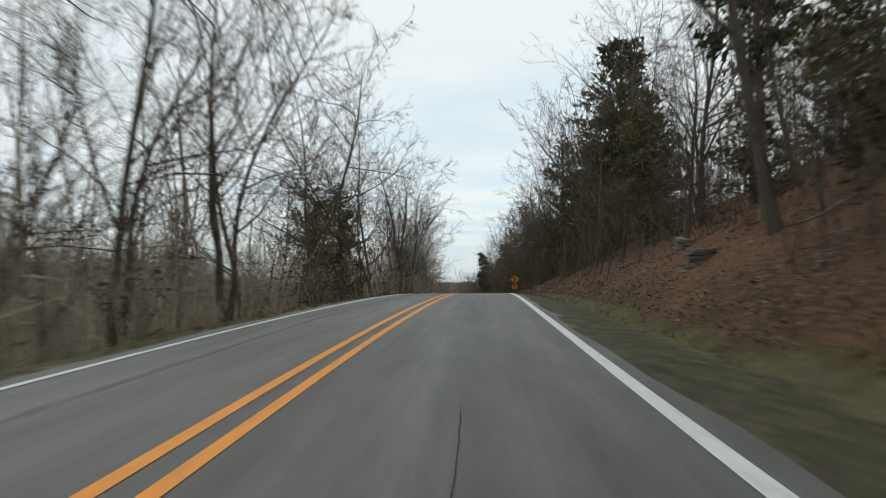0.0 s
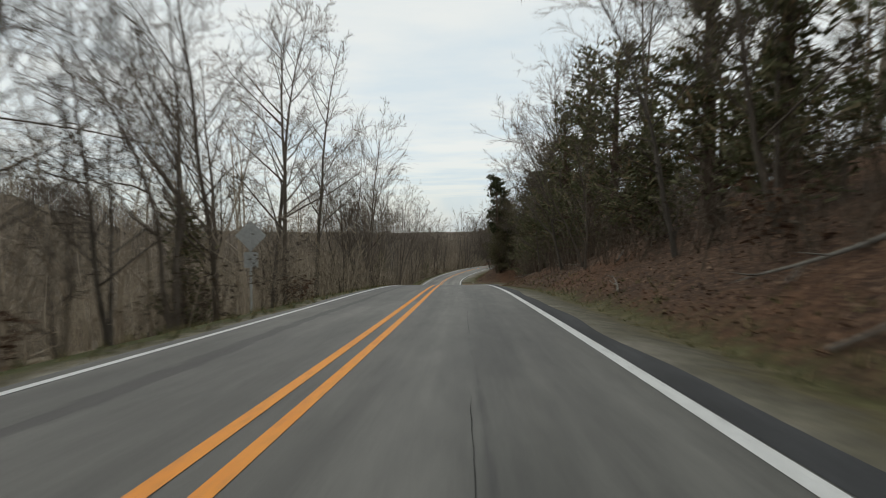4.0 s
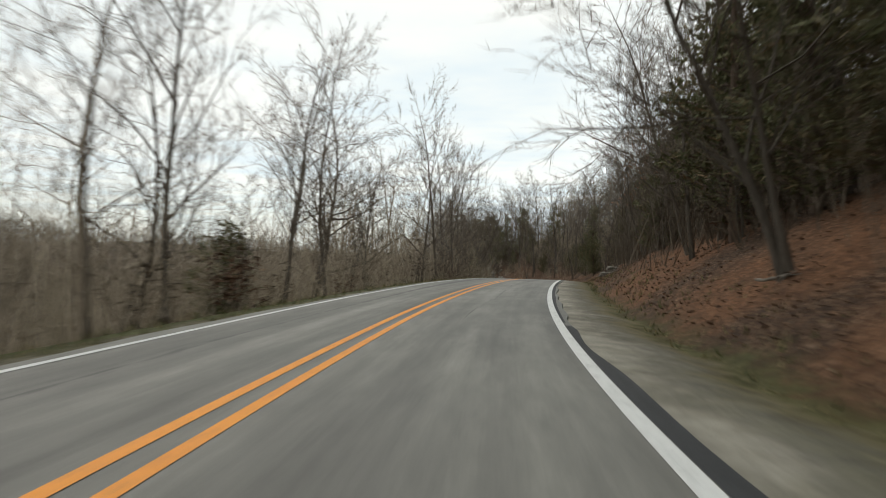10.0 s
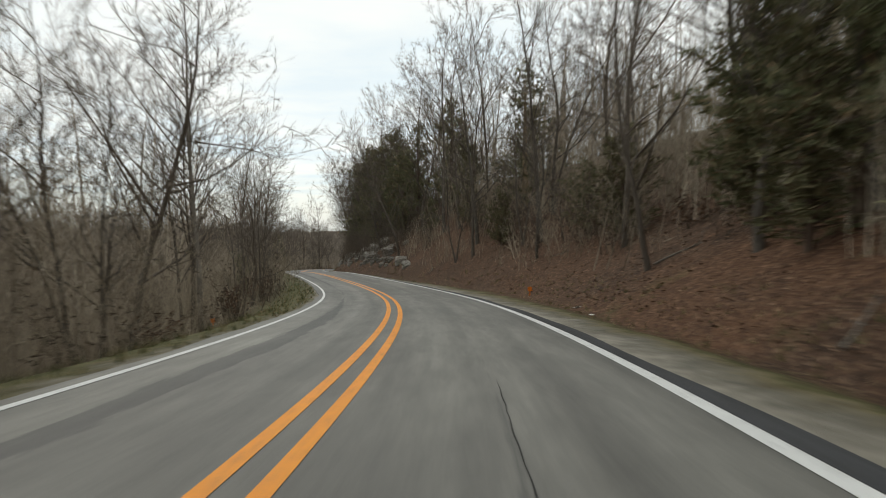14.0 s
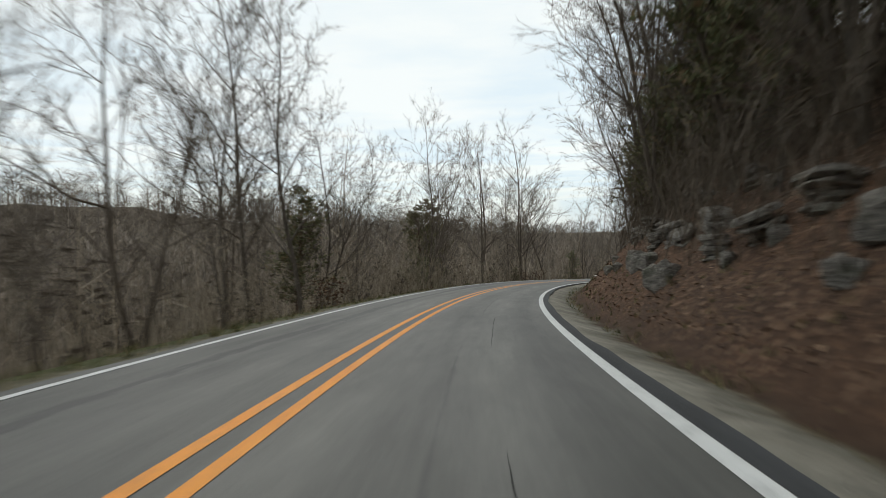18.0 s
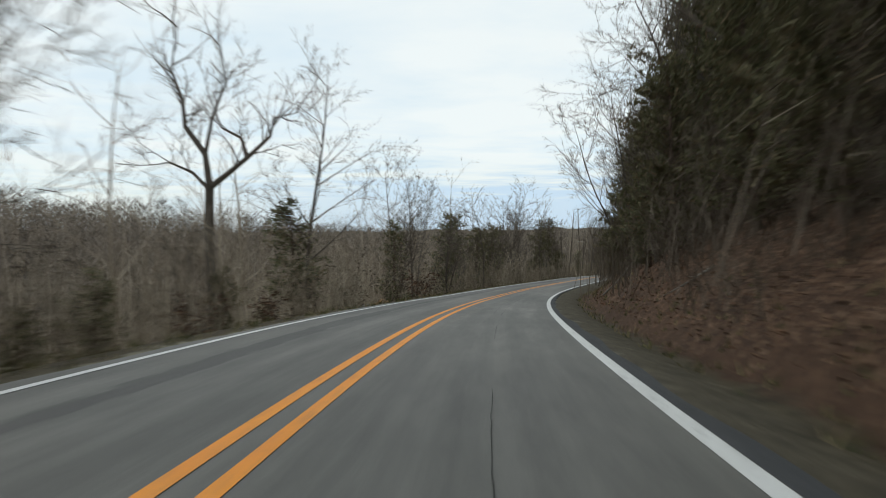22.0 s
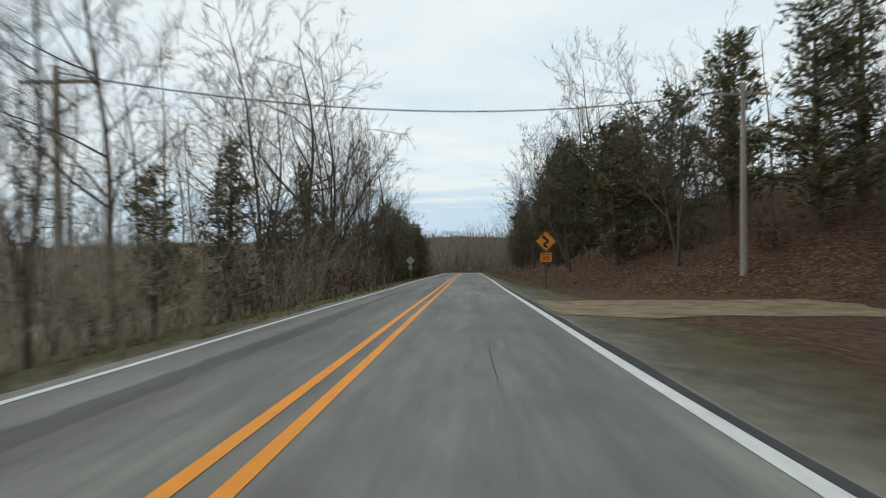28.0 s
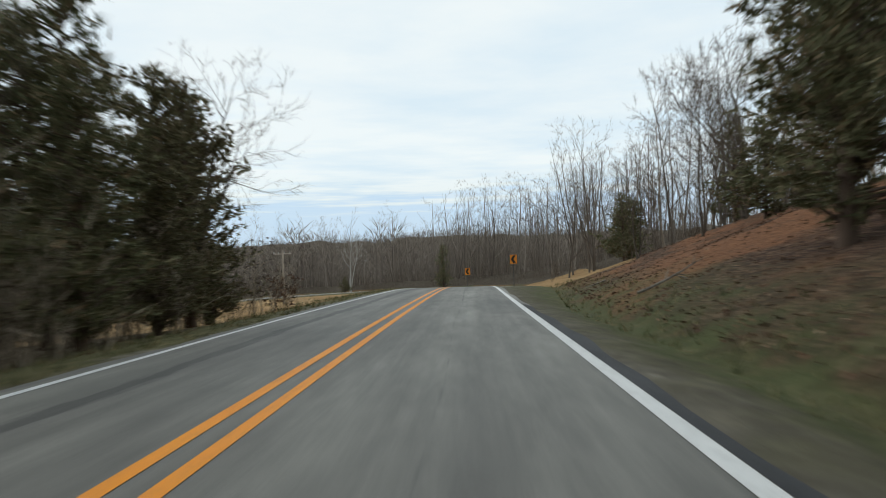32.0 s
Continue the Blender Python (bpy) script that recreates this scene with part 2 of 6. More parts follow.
def make_paint(name, col):
    k = Mat(name, rough=0.65, spec=0.4)
    n1, n2 = k.noise(9, 5, 0.75), k.noise(0.7, 3)
    c = k.mix(k.ramp(n1, [(0.50, (0, 0, 0)), (0.68, (1, 1, 1))]), col, tuple(v * 0.52 + 0.03 for v in col))
    c = k.mix(0.3, c, k.ramp(n2, [(0.3, (0.4, 0.4, 0.4)), (0.7, (0.6, 0.6, 0.6))]), "OVERLAY")
    return k.color(c).bump(n1, 0.2, 0.004).m


PAINT_WHITE = make_paint("white_road_paint", (0.66, 0.66, 0.64))
PAINT_YELLOW = make_paint("yellow_road_paint", (0.80, 0.28, 0.010))
k = Mat("crack_sealant", rough=0.95, spec=0.1)
TAR = k.color(k.ramp(k.noise(20), [(0.3, (0.035, 0.034, 0.032)), (0.7, (0.075, 0.073, 0.069))])).m

# ground: bands by the distance from the road's centre, with ragged edges
k = Mat("roadside_ground", rough=0.95, spec=0.15)
sep = k.n.new("ShaderNodeSeparateXYZ")
k.l.new(k.co.outputs["UV"], sep.inputs[0])
rag = k.math("ADD", k.math("MULTIPLY", k.math("SUBTRACT", k.noise(0.45, 6, 0.7), 0.5), 3.2), k.math("MULTIPLY", k.math("SUBTRACT", k.noise(3.5, 4, 0.7), 0.5), 1.2))
off = k.math("ADD", sep.outputs["X"], rag)
fac = k.math("DIVIDE", k.math("ADD", off, 20.0), 40.0)
LITTER_D, LITTER, LITTER_L = (0.024, 0.015, 0.010), (0.062, 0.036, 0.023), (0.19, 0.115, 0.072)
GRAVEL, GRASS, DRY, FLOOR = (0.33, 0.308, 0.26), (0.072, 0.078, 0.030), (0.15, 0.125, 0.07), (0.21, 0.17, 0.122)


def at(o):
    return (o + 20.0) / 40.0


bands = k.ramp(fac, [(at(-14), FLOOR), (at(-7.0), (0.085, 0.066, 0.04)), (at(-4.6), (0.075, 0.066, 0.034)), (at(-3.7), GRASS), (at(-3.3), (0.10, 0.088, 0.054)), (at(-2.0), GRAVEL), (at(3.4), GRAVEL), (at(4.4), (0.16, 0.148, 0.12)),
                     (at(5.2), DRY), (at(5.6), GRASS), (at(6.3), LITTER), (at(20), (0.11, 0.066, 0.042))])
along_y = k.math("DIVIDE", sep.outputs["Y"], 1000.0)
bare = k.ramp(along_y, [(0.0, (1, 1, 1)), (0.05, (0.9,) * 3), (0.062, (0.4,) * 3), (0.115, (0.4,) * 3), (0.132, (0.8,) * 3), (0.2, (0.8,) * 3), (0.225, (0.1,) * 3), (0.47, (0.15,) * 3), (0.5, (0.9,) * 3), (0.62, (0.9,) * 3), (0.65, (0.5,) * 3), (0.77, (0.85,) * 3)])
shoulder = k.ramp(fac, [(at(2.9), (0, 0, 0)), (at(3.2), (1, 1, 1)), (at(5.0), (1, 1, 1)), (at(5.5), (0, 0, 0))])
wooded = k.ramp(along_y, [(0.355, (0, 0, 0)), (0.37, (1, 1, 1)), (0.64, (1, 1, 1)), (0.66, (0, 0, 0))])
foot = k.ramp(fac, [(at(4.5), (0, 0, 0)), (at(5.0), (1, 1, 1))])
bands = k.mix(k.math("MULTIPLY", wooded, foot), bands, LITTER)
bands = k.mix(k.math("MULTIPLY", bare, shoulder), bands, k.ramp(k.noise(4.0, 6, 0.7), [(0.3, (0.042, 0.036, 0.024)), (0.6, (0.08, 0.068, 0.045)), (0.75, (0.15, 0.13, 0.092))]))
green_side = k.ramp(along_y, [(0.0, (0.25,) * 3), (0.02, (0.35,) * 3), (0.05, (0.4,) * 3), (0.063, (0.12,) * 3), (0.115, (0.15,) * 3), (0.125, (0.3,) * 3), (0.14, (0.95,) * 3), (0.176, (0.95,) * 3), (0.185, (0, 0, 0)), (0.215, (0.5,) * 3), (0.235, (0, 0, 0)), (0.66, (0, 0, 0)), (0.68, (0.15,) * 3), (0.73, (0.25,) * 3)])
side_strip = k.ramp(fac, [(at(3.5), (0, 0, 0)), (at(3.9), (1, 1, 1)), (at(5.0), (1, 1, 1)), (at(5.7), (0, 0, 0))])
bands = k.mix(k.math("MULTIPLY", k.math("MULTIPLY", green_side, side_strip), k.ramp(k.noise(1.1, 6, 0.7), [(0.38, (0.3,) * 3), (0.55, (1, 1, 1))])), bands, k.ramp(k.noise(2.2, 6, 0.7), [(0.3, (0.06, 0.07, 0.028)), (0.55, (0.10, 0.108, 0.042)), (0.75, (0.19, 0.16, 0.085))]))
tangled = k.ramp(along_y, [(0.43, (0, 0, 0)), (0.45, (1, 1, 1)), (0.61, (1, 1, 1)), (0.62, (0, 0, 0)), (0.64, (0, 0, 0)), (0.66, (0.3,) * 3), (0.7, (0.3,) * 3), (0.72, (0, 0, 0))])
left_edge = k.ramp(fac, [(at(-9), (0, 0, 0)), (at(-7), (1, 1, 1)), (at(-3.4), (1, 1, 1)), (at(-2.9), (0, 0, 0))])
bands = k.mix(k.math("MULTIPLY", tangled, left_edge), bands, (0.060, 0.048, 0.031))
mown = k.ramp(along_y, [(0.728, (0, 0, 0)), (0.745, (0.85,) * 3)])
lawn = k.ramp(fac, [(at(4.2), (0, 0, 0)), (at(4.8), (1, 1, 1)), (at(6.6), (0.9,) * 3), (at(9.5), (0, 0, 0))])
grassy = k.ramp(along_y, [(0.155, (0, 0, 0)), (0.17, (0.8,) * 3), (0.21, (0.8,) * 3), (0.225, (0, 0, 0)), (0.292, (0, 0, 0)), (0.302, (0.9,) * 3), (0.345, (0.9,) * 3), (0.36, (0, 0, 0)), (0.612, (0, 0, 0)), (0.618, (0.9,) * 3), (0.637, (0.9,) * 3), (0.65, (0, 0, 0)), (0.67, (0.8,) * 3)])
left_verge = k.ramp(fac, [(at(-6.6), (0, 0, 0)), (at(-5.6), (1, 1, 1)), (at(-3.5), (1, 1, 1)), (at(-3.1), (0, 0, 0))])
bands = k.mix(k.math("MULTIPLY", grassy, left_verge), bands, k.ramp(k.noise(2.5, 5, 0.7), [(0.35, (0.07, 0.072, 0.03)), (0.65, (0.15, 0.128, 0.066))]))
leafy = k.noise(7.0, 8, 0.72)
leaf, leaf_dome = k.cells(13.0)
tint = k.mix(0.55, k.ramp(leafy, [(0.28, LITTER_D), (0.47, LITTER), (0.60, LITTER), (0.72, LITTER_L)]),
             k.ramp(leaf, [(0.0, LITTER_D), (0.35, (0.045, 0.027, 0.018)), (0.6, (0.085, 0.048, 0.029)), (0.85, (0.15, 0.088, 0.053)), (1.0, (0.30, 0.205, 0.14))]))
is_bank = k.ramp(fac, [(at(5.4), (0, 0, 0)), (at(6.5), (1, 1, 1))])
c = k.mix(is_bank, bands, tint)
green = k.ramp(k.noise(0.16, 5, 0.7), [(0.63, (0, 0, 0)), (0.72, (1, 1, 1))])
near = k.ramp(fac, [(at(4.8), (0, 0, 0)), (at(6), (0.8, 0.8, 0.8)), (at(9), (0.5, 0.5, 0.5)), (at(13), (0, 0, 0))])
c = k.mix(k.math("MULTIPLY", k.math("MULTIPLY", green, near), k.math("SUBTRACT", 1.0, wooded)), c, (0.07, 0.085, 0.03))
c = k.mix(0.7, c, k.ramp(k.noise(2.2, 7, 0.75), [(0.28, (0.2, 0.2, 0.2)), (0.72, (0.8, 0.79, 0.77))]), "OVERLAY")
clay = k.ramp(k.noise(0.13, 5, 0.6), [(0.44, (0, 0, 0)), (0.56, (1, 1, 1))])
raw = k.ramp(along_y, [(0.0, (0.5,) * 3), (0.06, (0.4,) * 3), (0.2, (0.2,) * 3), (0.225, (0.7,) * 3), (0.3, (0.6,) * 3), (0.34, (0.15,) * 3), (0.425, (0.15,) * 3), (0.445, (0.65,) * 3), (0.475, (0.6,) * 3), (0.5, (0.1,) * 3), (0.735, (0.1,) * 3), (0.75, (1, 1, 1))])
c = k.mix(k.math("MULTIPLY", k.math("MULTIPLY", clay, is_bank), raw), c, k.mix(k.math("MULTIPLY", k.math("ADD", leafy, leaf), 0.5), (0.055, 0.027, 0.015), (0.29, 0.135, 0.066)))
c = k.mix(k.math("MULTIPLY", k.math("MULTIPLY", mown, lawn), k.ramp(k.noise(0.8, 6, 0.75), [(0.4, (0.25,) * 3), (0.58, (1, 1, 1))])), c, k.ramp(k.noise(3.0, 6, 0.7), [(0.3, (0.045, 0.055, 0.022)), (0.55, (0.075, 0.088, 0.034)), (0.75, (0.17, 0.145, 0.075))]))
GROUND = k.color(c).bump(k.math("ADD", k.noise(5, 8, 0.75), k.math("MULTIPLY", leaf_dome, 0.5)), 0.65, 0.07).m

k = Mat("wooded_hills", rough=1.0, spec=0.05)
c = k.ramp(k.noise(0.05, 8, 0.8), [(0.3, (0.075, 0.061, 0.046)), (0.5, (0.12, 0.098, 0.075)), (0.7, (0.17, 0.14, 0.108))])
HILLS = k.color(c).bump(k.noise(0.25, 6, 0.8), 1.0, 3.0).m
k = Mat("dry_field_grass", rough=1.0, spec=0.1)
c = k.ramp(k.noise(0.35, 7, 0.7), [(0.3, (0.20, 0.125, 0.06)), (0.5, (0.30, 0.19, 0.09)), (0.7, (0.34, 0.25, 0.14))])
FIELD = k.color(c).bump(k.noise(4, 6, 0.8), 0.7, 0.1).m


def make_bark(name, dark, light):
    k = Mat(name, rough=0.95, spec=0.15)
    n1 = k.noise(6, 6, 0.7, None, (1, 1, 0.22))
    c = k.ramp(n1, [(0.3, dark), (0.7, light)])
    c = k.mix(k.random(), c, k.mix(0.5, c, (0.13, 0.10, 0.075)))
    return k.color(c).bump(n1, 0.8, 0.03).m


BARK = make_bark("grey_bark", (0.045, 0.038, 0.031), (0.15, 0.13, 0.108))
BARK_PALE = make_bark("pale_bark", (0.12, 0.11, 0.095), (0.34, 0.32, 0.28))
BARK_WHITE = make_bark("white_sycamore_bark", (0.35, 0.33, 0.30), (0.72, 0.70, 0.65))
BARK_RED = make_bark("cedar_bark", (0.05, 0.033, 0.025), (0.15, 0.10, 0.075))


def make_leafy(name, stops, rough=0.85, by_object=0.35, towards=(0.06, 0.045, 0.028)):
    k = Mat(name, rough=rough, spec=0.2)
    c = k.ramp(k.island(), stops)
    c = k.mix(k.math("MULTIPLY", k.random(), by_object), c, towards)
    return k.color(c).m


TWIG = make_leafy("bare_twigs", [(0.0, (0.095, 0.077, 0.06)), (0.6, (0.18, 0.147, 0.118)), (1.0, (0.27, 0.222, 0.18))])
CEDAR = make_leafy("cedar_sprays", [(0.0, (0.072, 0.082, 0.038)), (0.5, (0.138, 0.145, 0.072)), (0.8, (0.21, 0.195, 0.105)), (1.0, (0.30, 0.20, 0.12))], by_object=0.55, towards=(0.10, 0.078, 0.042))
PINE = make_leafy("pine_needles", [(0.0, (0.025, 0.036, 0.016)), (0.6, (0.05, 0.065, 0.026)), (1.0, (0.09, 0.10, 0.045))])
BRUSH = make_leafy("dead_brush", [(0.0, (0.055, 0.042, 0.030)), (0.6, (0.102, 0.077, 0.055)), (1.0, (0.165, 0.125, 0.088))])
# bank brush: same growth as the tangle below, darkened in colour to imitate shade
BRUSH_SHADED = make_leafy("shaded_bank_brush", [(0.0, (0.07, 0.054, 0.04)), (0.6, (0.13, 0.102, 0.075)), (1.0, (0.20, 0.16, 0.12))], by_object=0.0)
# the same brush in paler, lit colours, for the left slope and some bank
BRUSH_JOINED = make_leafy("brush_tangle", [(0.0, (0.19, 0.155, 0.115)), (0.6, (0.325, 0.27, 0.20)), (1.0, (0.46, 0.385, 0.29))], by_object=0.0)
DEADLEAF = make_leafy("dead_leaves", [(0.0, (0.055, 0.03, 0.02)), (0.6, (0.11, 0.06, 0.036)), (0.9, (0.19, 0.11, 0.066)), (1.0, (0.36, 0.25, 0.165))], by_object=0.0)
BLADES = make_leafy("verge_grass", [(0.0, (0.05, 0.065, 0.022)), (0.4, (0.085, 0.095, 0.035)), (0.6, (0.2, 0.165, 0.08)), (1.0, (0.32, 0.26, 0.14))], by_object=0.0)
k = Mat("weathered_sandstone", rough=0.9, spec=0.25)
c = k.ramp(k.noise(2.0, 8, 0.7, None, (1, 1, 3.5)), [(0.28, (0.06, 0.053, 0.045)), (0.48, (0.20, 0.18, 0.155)), (0.72, (0.42, 0.375, 0.32))])
c = k.mix(k.ramp(k.noise(0.9, 5), [(0.52, (0, 0, 0)), (0.66, (0.7, 0.7, 0.7))]), c, (0.08, 0.085, 0.055))
ROCK = k.color(c).bump(k.noise(5, 8, 0.75, None, (1, 1, 4)), 0.9, 0.08).m
k = Mat("yellow_sign_face", rough=0.4, spec=0.5)
SIGN = k.color(k.mix(k.noise(1.5, 3), (0.80, 0.27, 0.02), (0.72, 0.24, 0.02))).m
k = Mat("black_sign_print", rough=0.5)
PRINT = k.color(k.mix(k.noise(3, 3), (0.012, 0.012, 0.012), (0.03, 0.028, 0.025))).m
k = Mat("galvanised_steel", rough=0.6, metal=0.15)
STEEL = k.color(k.ramp(k.noise(8, 4), [(0.3, (0.4, 0.41, 0.4)), (0.7, (0.54, 0.55, 0.54))])).m
k = Mat("weathered_post_steel", rough=0.7, metal=0.3)
POST = k.color(k.ramp(k.noise(8, 4), [(0.3, (0.07, 0.065, 0.055)), (0.7, (0.14, 0.13, 0.115))])).m
k = Mat("treated_pole_wood", rough=0.9)
WOOD = k.color(k.ramp(k.noise(4, 6, 0.7, None, (1, 1, 0.1)), [(0.3, (0.24, 0.20, 0.16)), (0.7, (0.46, 0.41, 0.35))])).bump(k.noise(10, 4), 0.4, 0.01).m
k = Mat("white_litter", rough=0.7)
PAPER = k.color(k.mix(k.noise(12, 3), (0.75, 0.75, 0.73), (0.6, 0.58, 0.54))).m
k = Mat("black_cable", rough=0.6)
CABLE = k.color(k.mix(k.noise(12, 3), (0.02, 0.02, 0.02), (0.04, 0.04, 0.04))).m
k = Mat("orange_plastic", rough=0.5)
ORANGE = k.color(k.mix(k.noise(5, 3), (0.75, 0.2, 0.02), (0.6, 0.15, 0.02))).m

# ---------------------------------------------------------------- the road's line and the lie of the land
S0, S1 = -20.0, 1030.0
GS = np.arange(S0, S1, 1.0)
KNOT = S0 + 15.0 * np.arange(len(BEND))
_k, _g = np.interp(GS, KNOT, np.array(BEND) / 1000), np.interp(GS, KNOT, np.array(GRADE) / 100)
_h = np.cumsum(_k) - _k[0]
_x, _y, _z = np.cumsum(-np.sin(_h)), np.cumsum(np.cos(_h)), np.cumsum(_g)
_h0 = np.interp(0, GS, _h)
_h = _h - _h0
_x, _y = np.cumsum(-np.sin(_h)), np.cumsum(np.cos(_h))
_x, _y, _z = (a - np.interp(0, GS, a) for a in (_x, _y, _z))
# straight on before the start
_b = np.arange(-160.0, S0, 1.0)
GX = np.concatenate([_x[0] + (_b - S0) * -math.sin(_h[0]), _x])
GY = np.concatenate([_y[0] + (_b - S0) * math.cos(_h[0]), _y])
GZ = np.concatenate([_z[0] + (_b - S0) * _g[0], _z])
GH = np.concatenate([np.full(len(_b), _h[0]), _h])
GS = np.concatenate([_b, GS])
EDGE_R, EDGE_L = 3.2, -2.62


def on_road(s, o=0.0):
    """x, y, z (of the centre line) and heading at s metres along and o metres to the right."""
    s = np.asarray(s, float)
    h = np.interp(s, GS, GH)
    return np.interp(s, GS, GX) + o * np.cos(h), np.interp(s, GS, GY) + o * np.sin(h), np.interp(s, GS, GZ), h


def table(s, pairs):
    a = np.array(pairs, float)
    return np.interp(s, a[:, 0], a[:, 1])


def wave(x, y, k=1.0):
    """Smooth uneven ground, about -1 to 1."""
    return (np.sin(x * 0.131 * k + 1.3) * np.sin(y * 0.117 * k + 0.4) + 0.6 * np.sin(x * 0.31 * k + y * 0.23 * k + 2.0) * np.sin(y * 0.37 * k - x * 0.11 * k)
            + 0.35 * np.sin(x * 0.83 * k - y * 0.61 * k) * np.sin(y * 0.71 * k + x * 0.47 * k + 0.7)) / 1.6


# right-hand bank: where it begins, its slope and height along the road; left-hand fall
VERGE = [(-160, -4.3), (150, -4.3), (165, -4.9), (215, -4.9), (230, -4.3), (290, -4.4), (300, -6.2), (345, -6.2), (360, -4.5), (430, -4.3), (608, -4.3), (616, -6.3), (638, -6.3), (648, -4.6), (660, -5.0), (768, -5.3)]
TOE = [(-160, 5.6), (100, 5.6), (162, 6.0), (174, 9.0), (182, 17.0), (208, 16.0), (214, 8.5), (218, 6.2), (230, 5.6), (330, 6.0), (345, 7.0), (370, 5.2), (430, 4.8), (470, 4.6), (500, 4.9), (560, 5.4), (620, 6.0), (635, 8), (648, 10.5), (656, 15), (668, 15), (676, 8.5), (690, 5.5), (725, 5.2), (760, 5.3), (800, 9.0), (1030, 9.0)]
SLOPE = [(-160, 0.55), (40, 0.55), (100, 0.5), (180, 0.4), (215, 0.5), (240, 0.62), (300, 0.55), (360, 0.6), (385, 0.85), (450, 1.0), (500, 0.9), (560, 0.7), (620, 0.45), (680, 0.4), (700, 0.55), (745, 0.42), (790, 0.32), (830, 0.2), (1030, 0.2)]
RISE = [(-160, 6.0), (100, 6.0), (190, 4.0), (240, 7.0), (380, 8.0), (450, 9.0), (560, 8.0), (640, 5.0), (700, 5.5), (750, 4.3), (790, 3.2), (824, 5.5), (850, 1.5), (1030, 1.5)]
FALL = [(-160, 0.30), (120, 0.32), (180, 0.25), (300, 0.42), (420, 0.45), (560, 0.36), (640, 0.22), (730, 0.15), (765, 0.14), (1030, 0.10)]
DEEP = [(-160, 9), (300, 12), (560, 11), (700, 6), (765, 7), (1030, 6)]


def rise(s, o, x, y):
    """Height of the ground over the road's centre at s, o metres to the right."""
    toe, slope, top = table(s, TOE), table(s, SLOPE), table(s, RISE)
    up = np.maximum(o - toe, 0)
    run = top / slope
    right = np.where(up < run, up * slope, top + (up - run) * table(s, [(-160, 0.26), (740, 0.26), (800, 0.10), (840, 0.0), (1030, 0.0)]))
    right = np.minimum(right, top + table(s, [(-160, 24), (700, 22), (800, 5), (1030, 1)]) + 5 * wave(x, y, 0.15))
    right = right + np.clip(up / 3, 0, 1) * 0.30 * wave(x, y, 2.0) + np.clip((up - 3) / 8, 0, 1) * 0.8 * wave(x, y, 0.6)
    right = right - 0.16 * np.exp(-((o - toe + 0.3) / 0.6) ** 2)
    dn = np.maximum(-o - 3.9, 0)
    fall, deep = table(s, FALL), table(s, DEEP)
    left = -deep * (1 - np.exp(-dn * fall / deep)) + np.clip(dn / 5, 0, 1) * 0.35 * wave(x, y, 1.6)
    far = np.clip((dn - 60) / 300, 0, 1)
    left = left - 9 * far * far * (3 - 2 * far)
    right = right - 9 * np.clip((o - 14) / 50, 0, 1) * table(s, [(-160, 0), (822, 0), (850, 1), (1030, 1)])
    hill = np.clip((dn - 30) / 130, 0, 1)
    left = left + table(s, [(-160, 38), (90, 36), (160, 27), (250, 28), (340, 27), (420, 27), (520, 25), (570, 21), (640, 16), (700, 14), (765, 10), (805, 0), (1030, 0)]) * (1 + 0.3 * wave(x, y, 0.14) + 0.14 * wave(x, y, 0.45)) * hill * hill * (3 - 2 * hill)
    side = np.where(o > 0, right, left)
    lip = np.where(o > 0, np.clip((o - 3.62) / 0.8, 0, 1), np.clip((-o - 2.95) / 0.8, 0, 1))
    return side - 0.035 - 0.05 * lip


def ground(x, y):
    """Height of the land at x, y, with the nearest point of the road (s, o)."""
    x, y = np.atleast_1d(np.asarray(x, float)), np.atleast_1d(np.asarray(y, float))
    px, py, ps, ph, pz = (a[::4] for a in (GX, GY, GS, GH, GZ))
    best = np.empty(len(x), int)
    for i in range(0, len(x), 4000):
        d = (x[i:i + 4000, None] - px) ** 2 + (y[i:i + 4000, None] - py) ** 2
        best[i:i + 4000] = d.argmin(1)
    dx, dy, h = x - px[best], y - py[best], ph[best]
    s = ps[best] + (-np.sin(h) * dx + np.cos(h) * dy)
    s = np.clip(s, GS[0], GS[-1])
    hx, hy, hz, hh = on_road(s)
    o = (x - hx) * np.cos(hh) + (y - hy) * np.sin(hh)
    dist = np.hypot(x - hx, y - hy)
    o = np.where(np.abs(o) > 0.7 * dist, o, np.where(o >= 0, 1, -1) * dist)
    z = hz + rise(s, o, x, y)
    # far off the land settles into low wooded ridges
    far = np.clip((dist - 150) / 450, 0, 1)
    far = far * far * (3 - 2 * far)
    bearing = np.arctan2(x - 100, y - 400)
    open_side = np.exp(-((bearing + 0.05) / 0.45) ** 2) * np.clip((y - 800) / 500, 0, 1)
    ridge = np.interp(y, [-200, 100, 300, 500, 750, 950], [12, 6, -8, -22, -38, -48]) + 13 * wave(x, y, 0.028) * (1 - 0.7 * open_side) + 5 * wave(x + 500, y, 0.07) + np.clip((dist - 350) / 500, 0, 1) * (1 - 0.75 * open_side) * (16 * wave(x + 900, y - 300, 0.075) + 7 * wave(x, y, 0.19)) + np.clip((dist - 300) / 300, 0, 1) * 9 * wave(x, y + 300, 0.16) * (1 - 0.6 * open_side) + np.clip((dist - 500) / 1500, 0, 1) * (22 * (1 - open_side) + 3)
    z = z * (1 - far) + ridge * far
    return z, s, o


def height(x, y):
    return float(ground([x], [y])[0][0])


# ---------------------------------------------------------------- mesh helpers


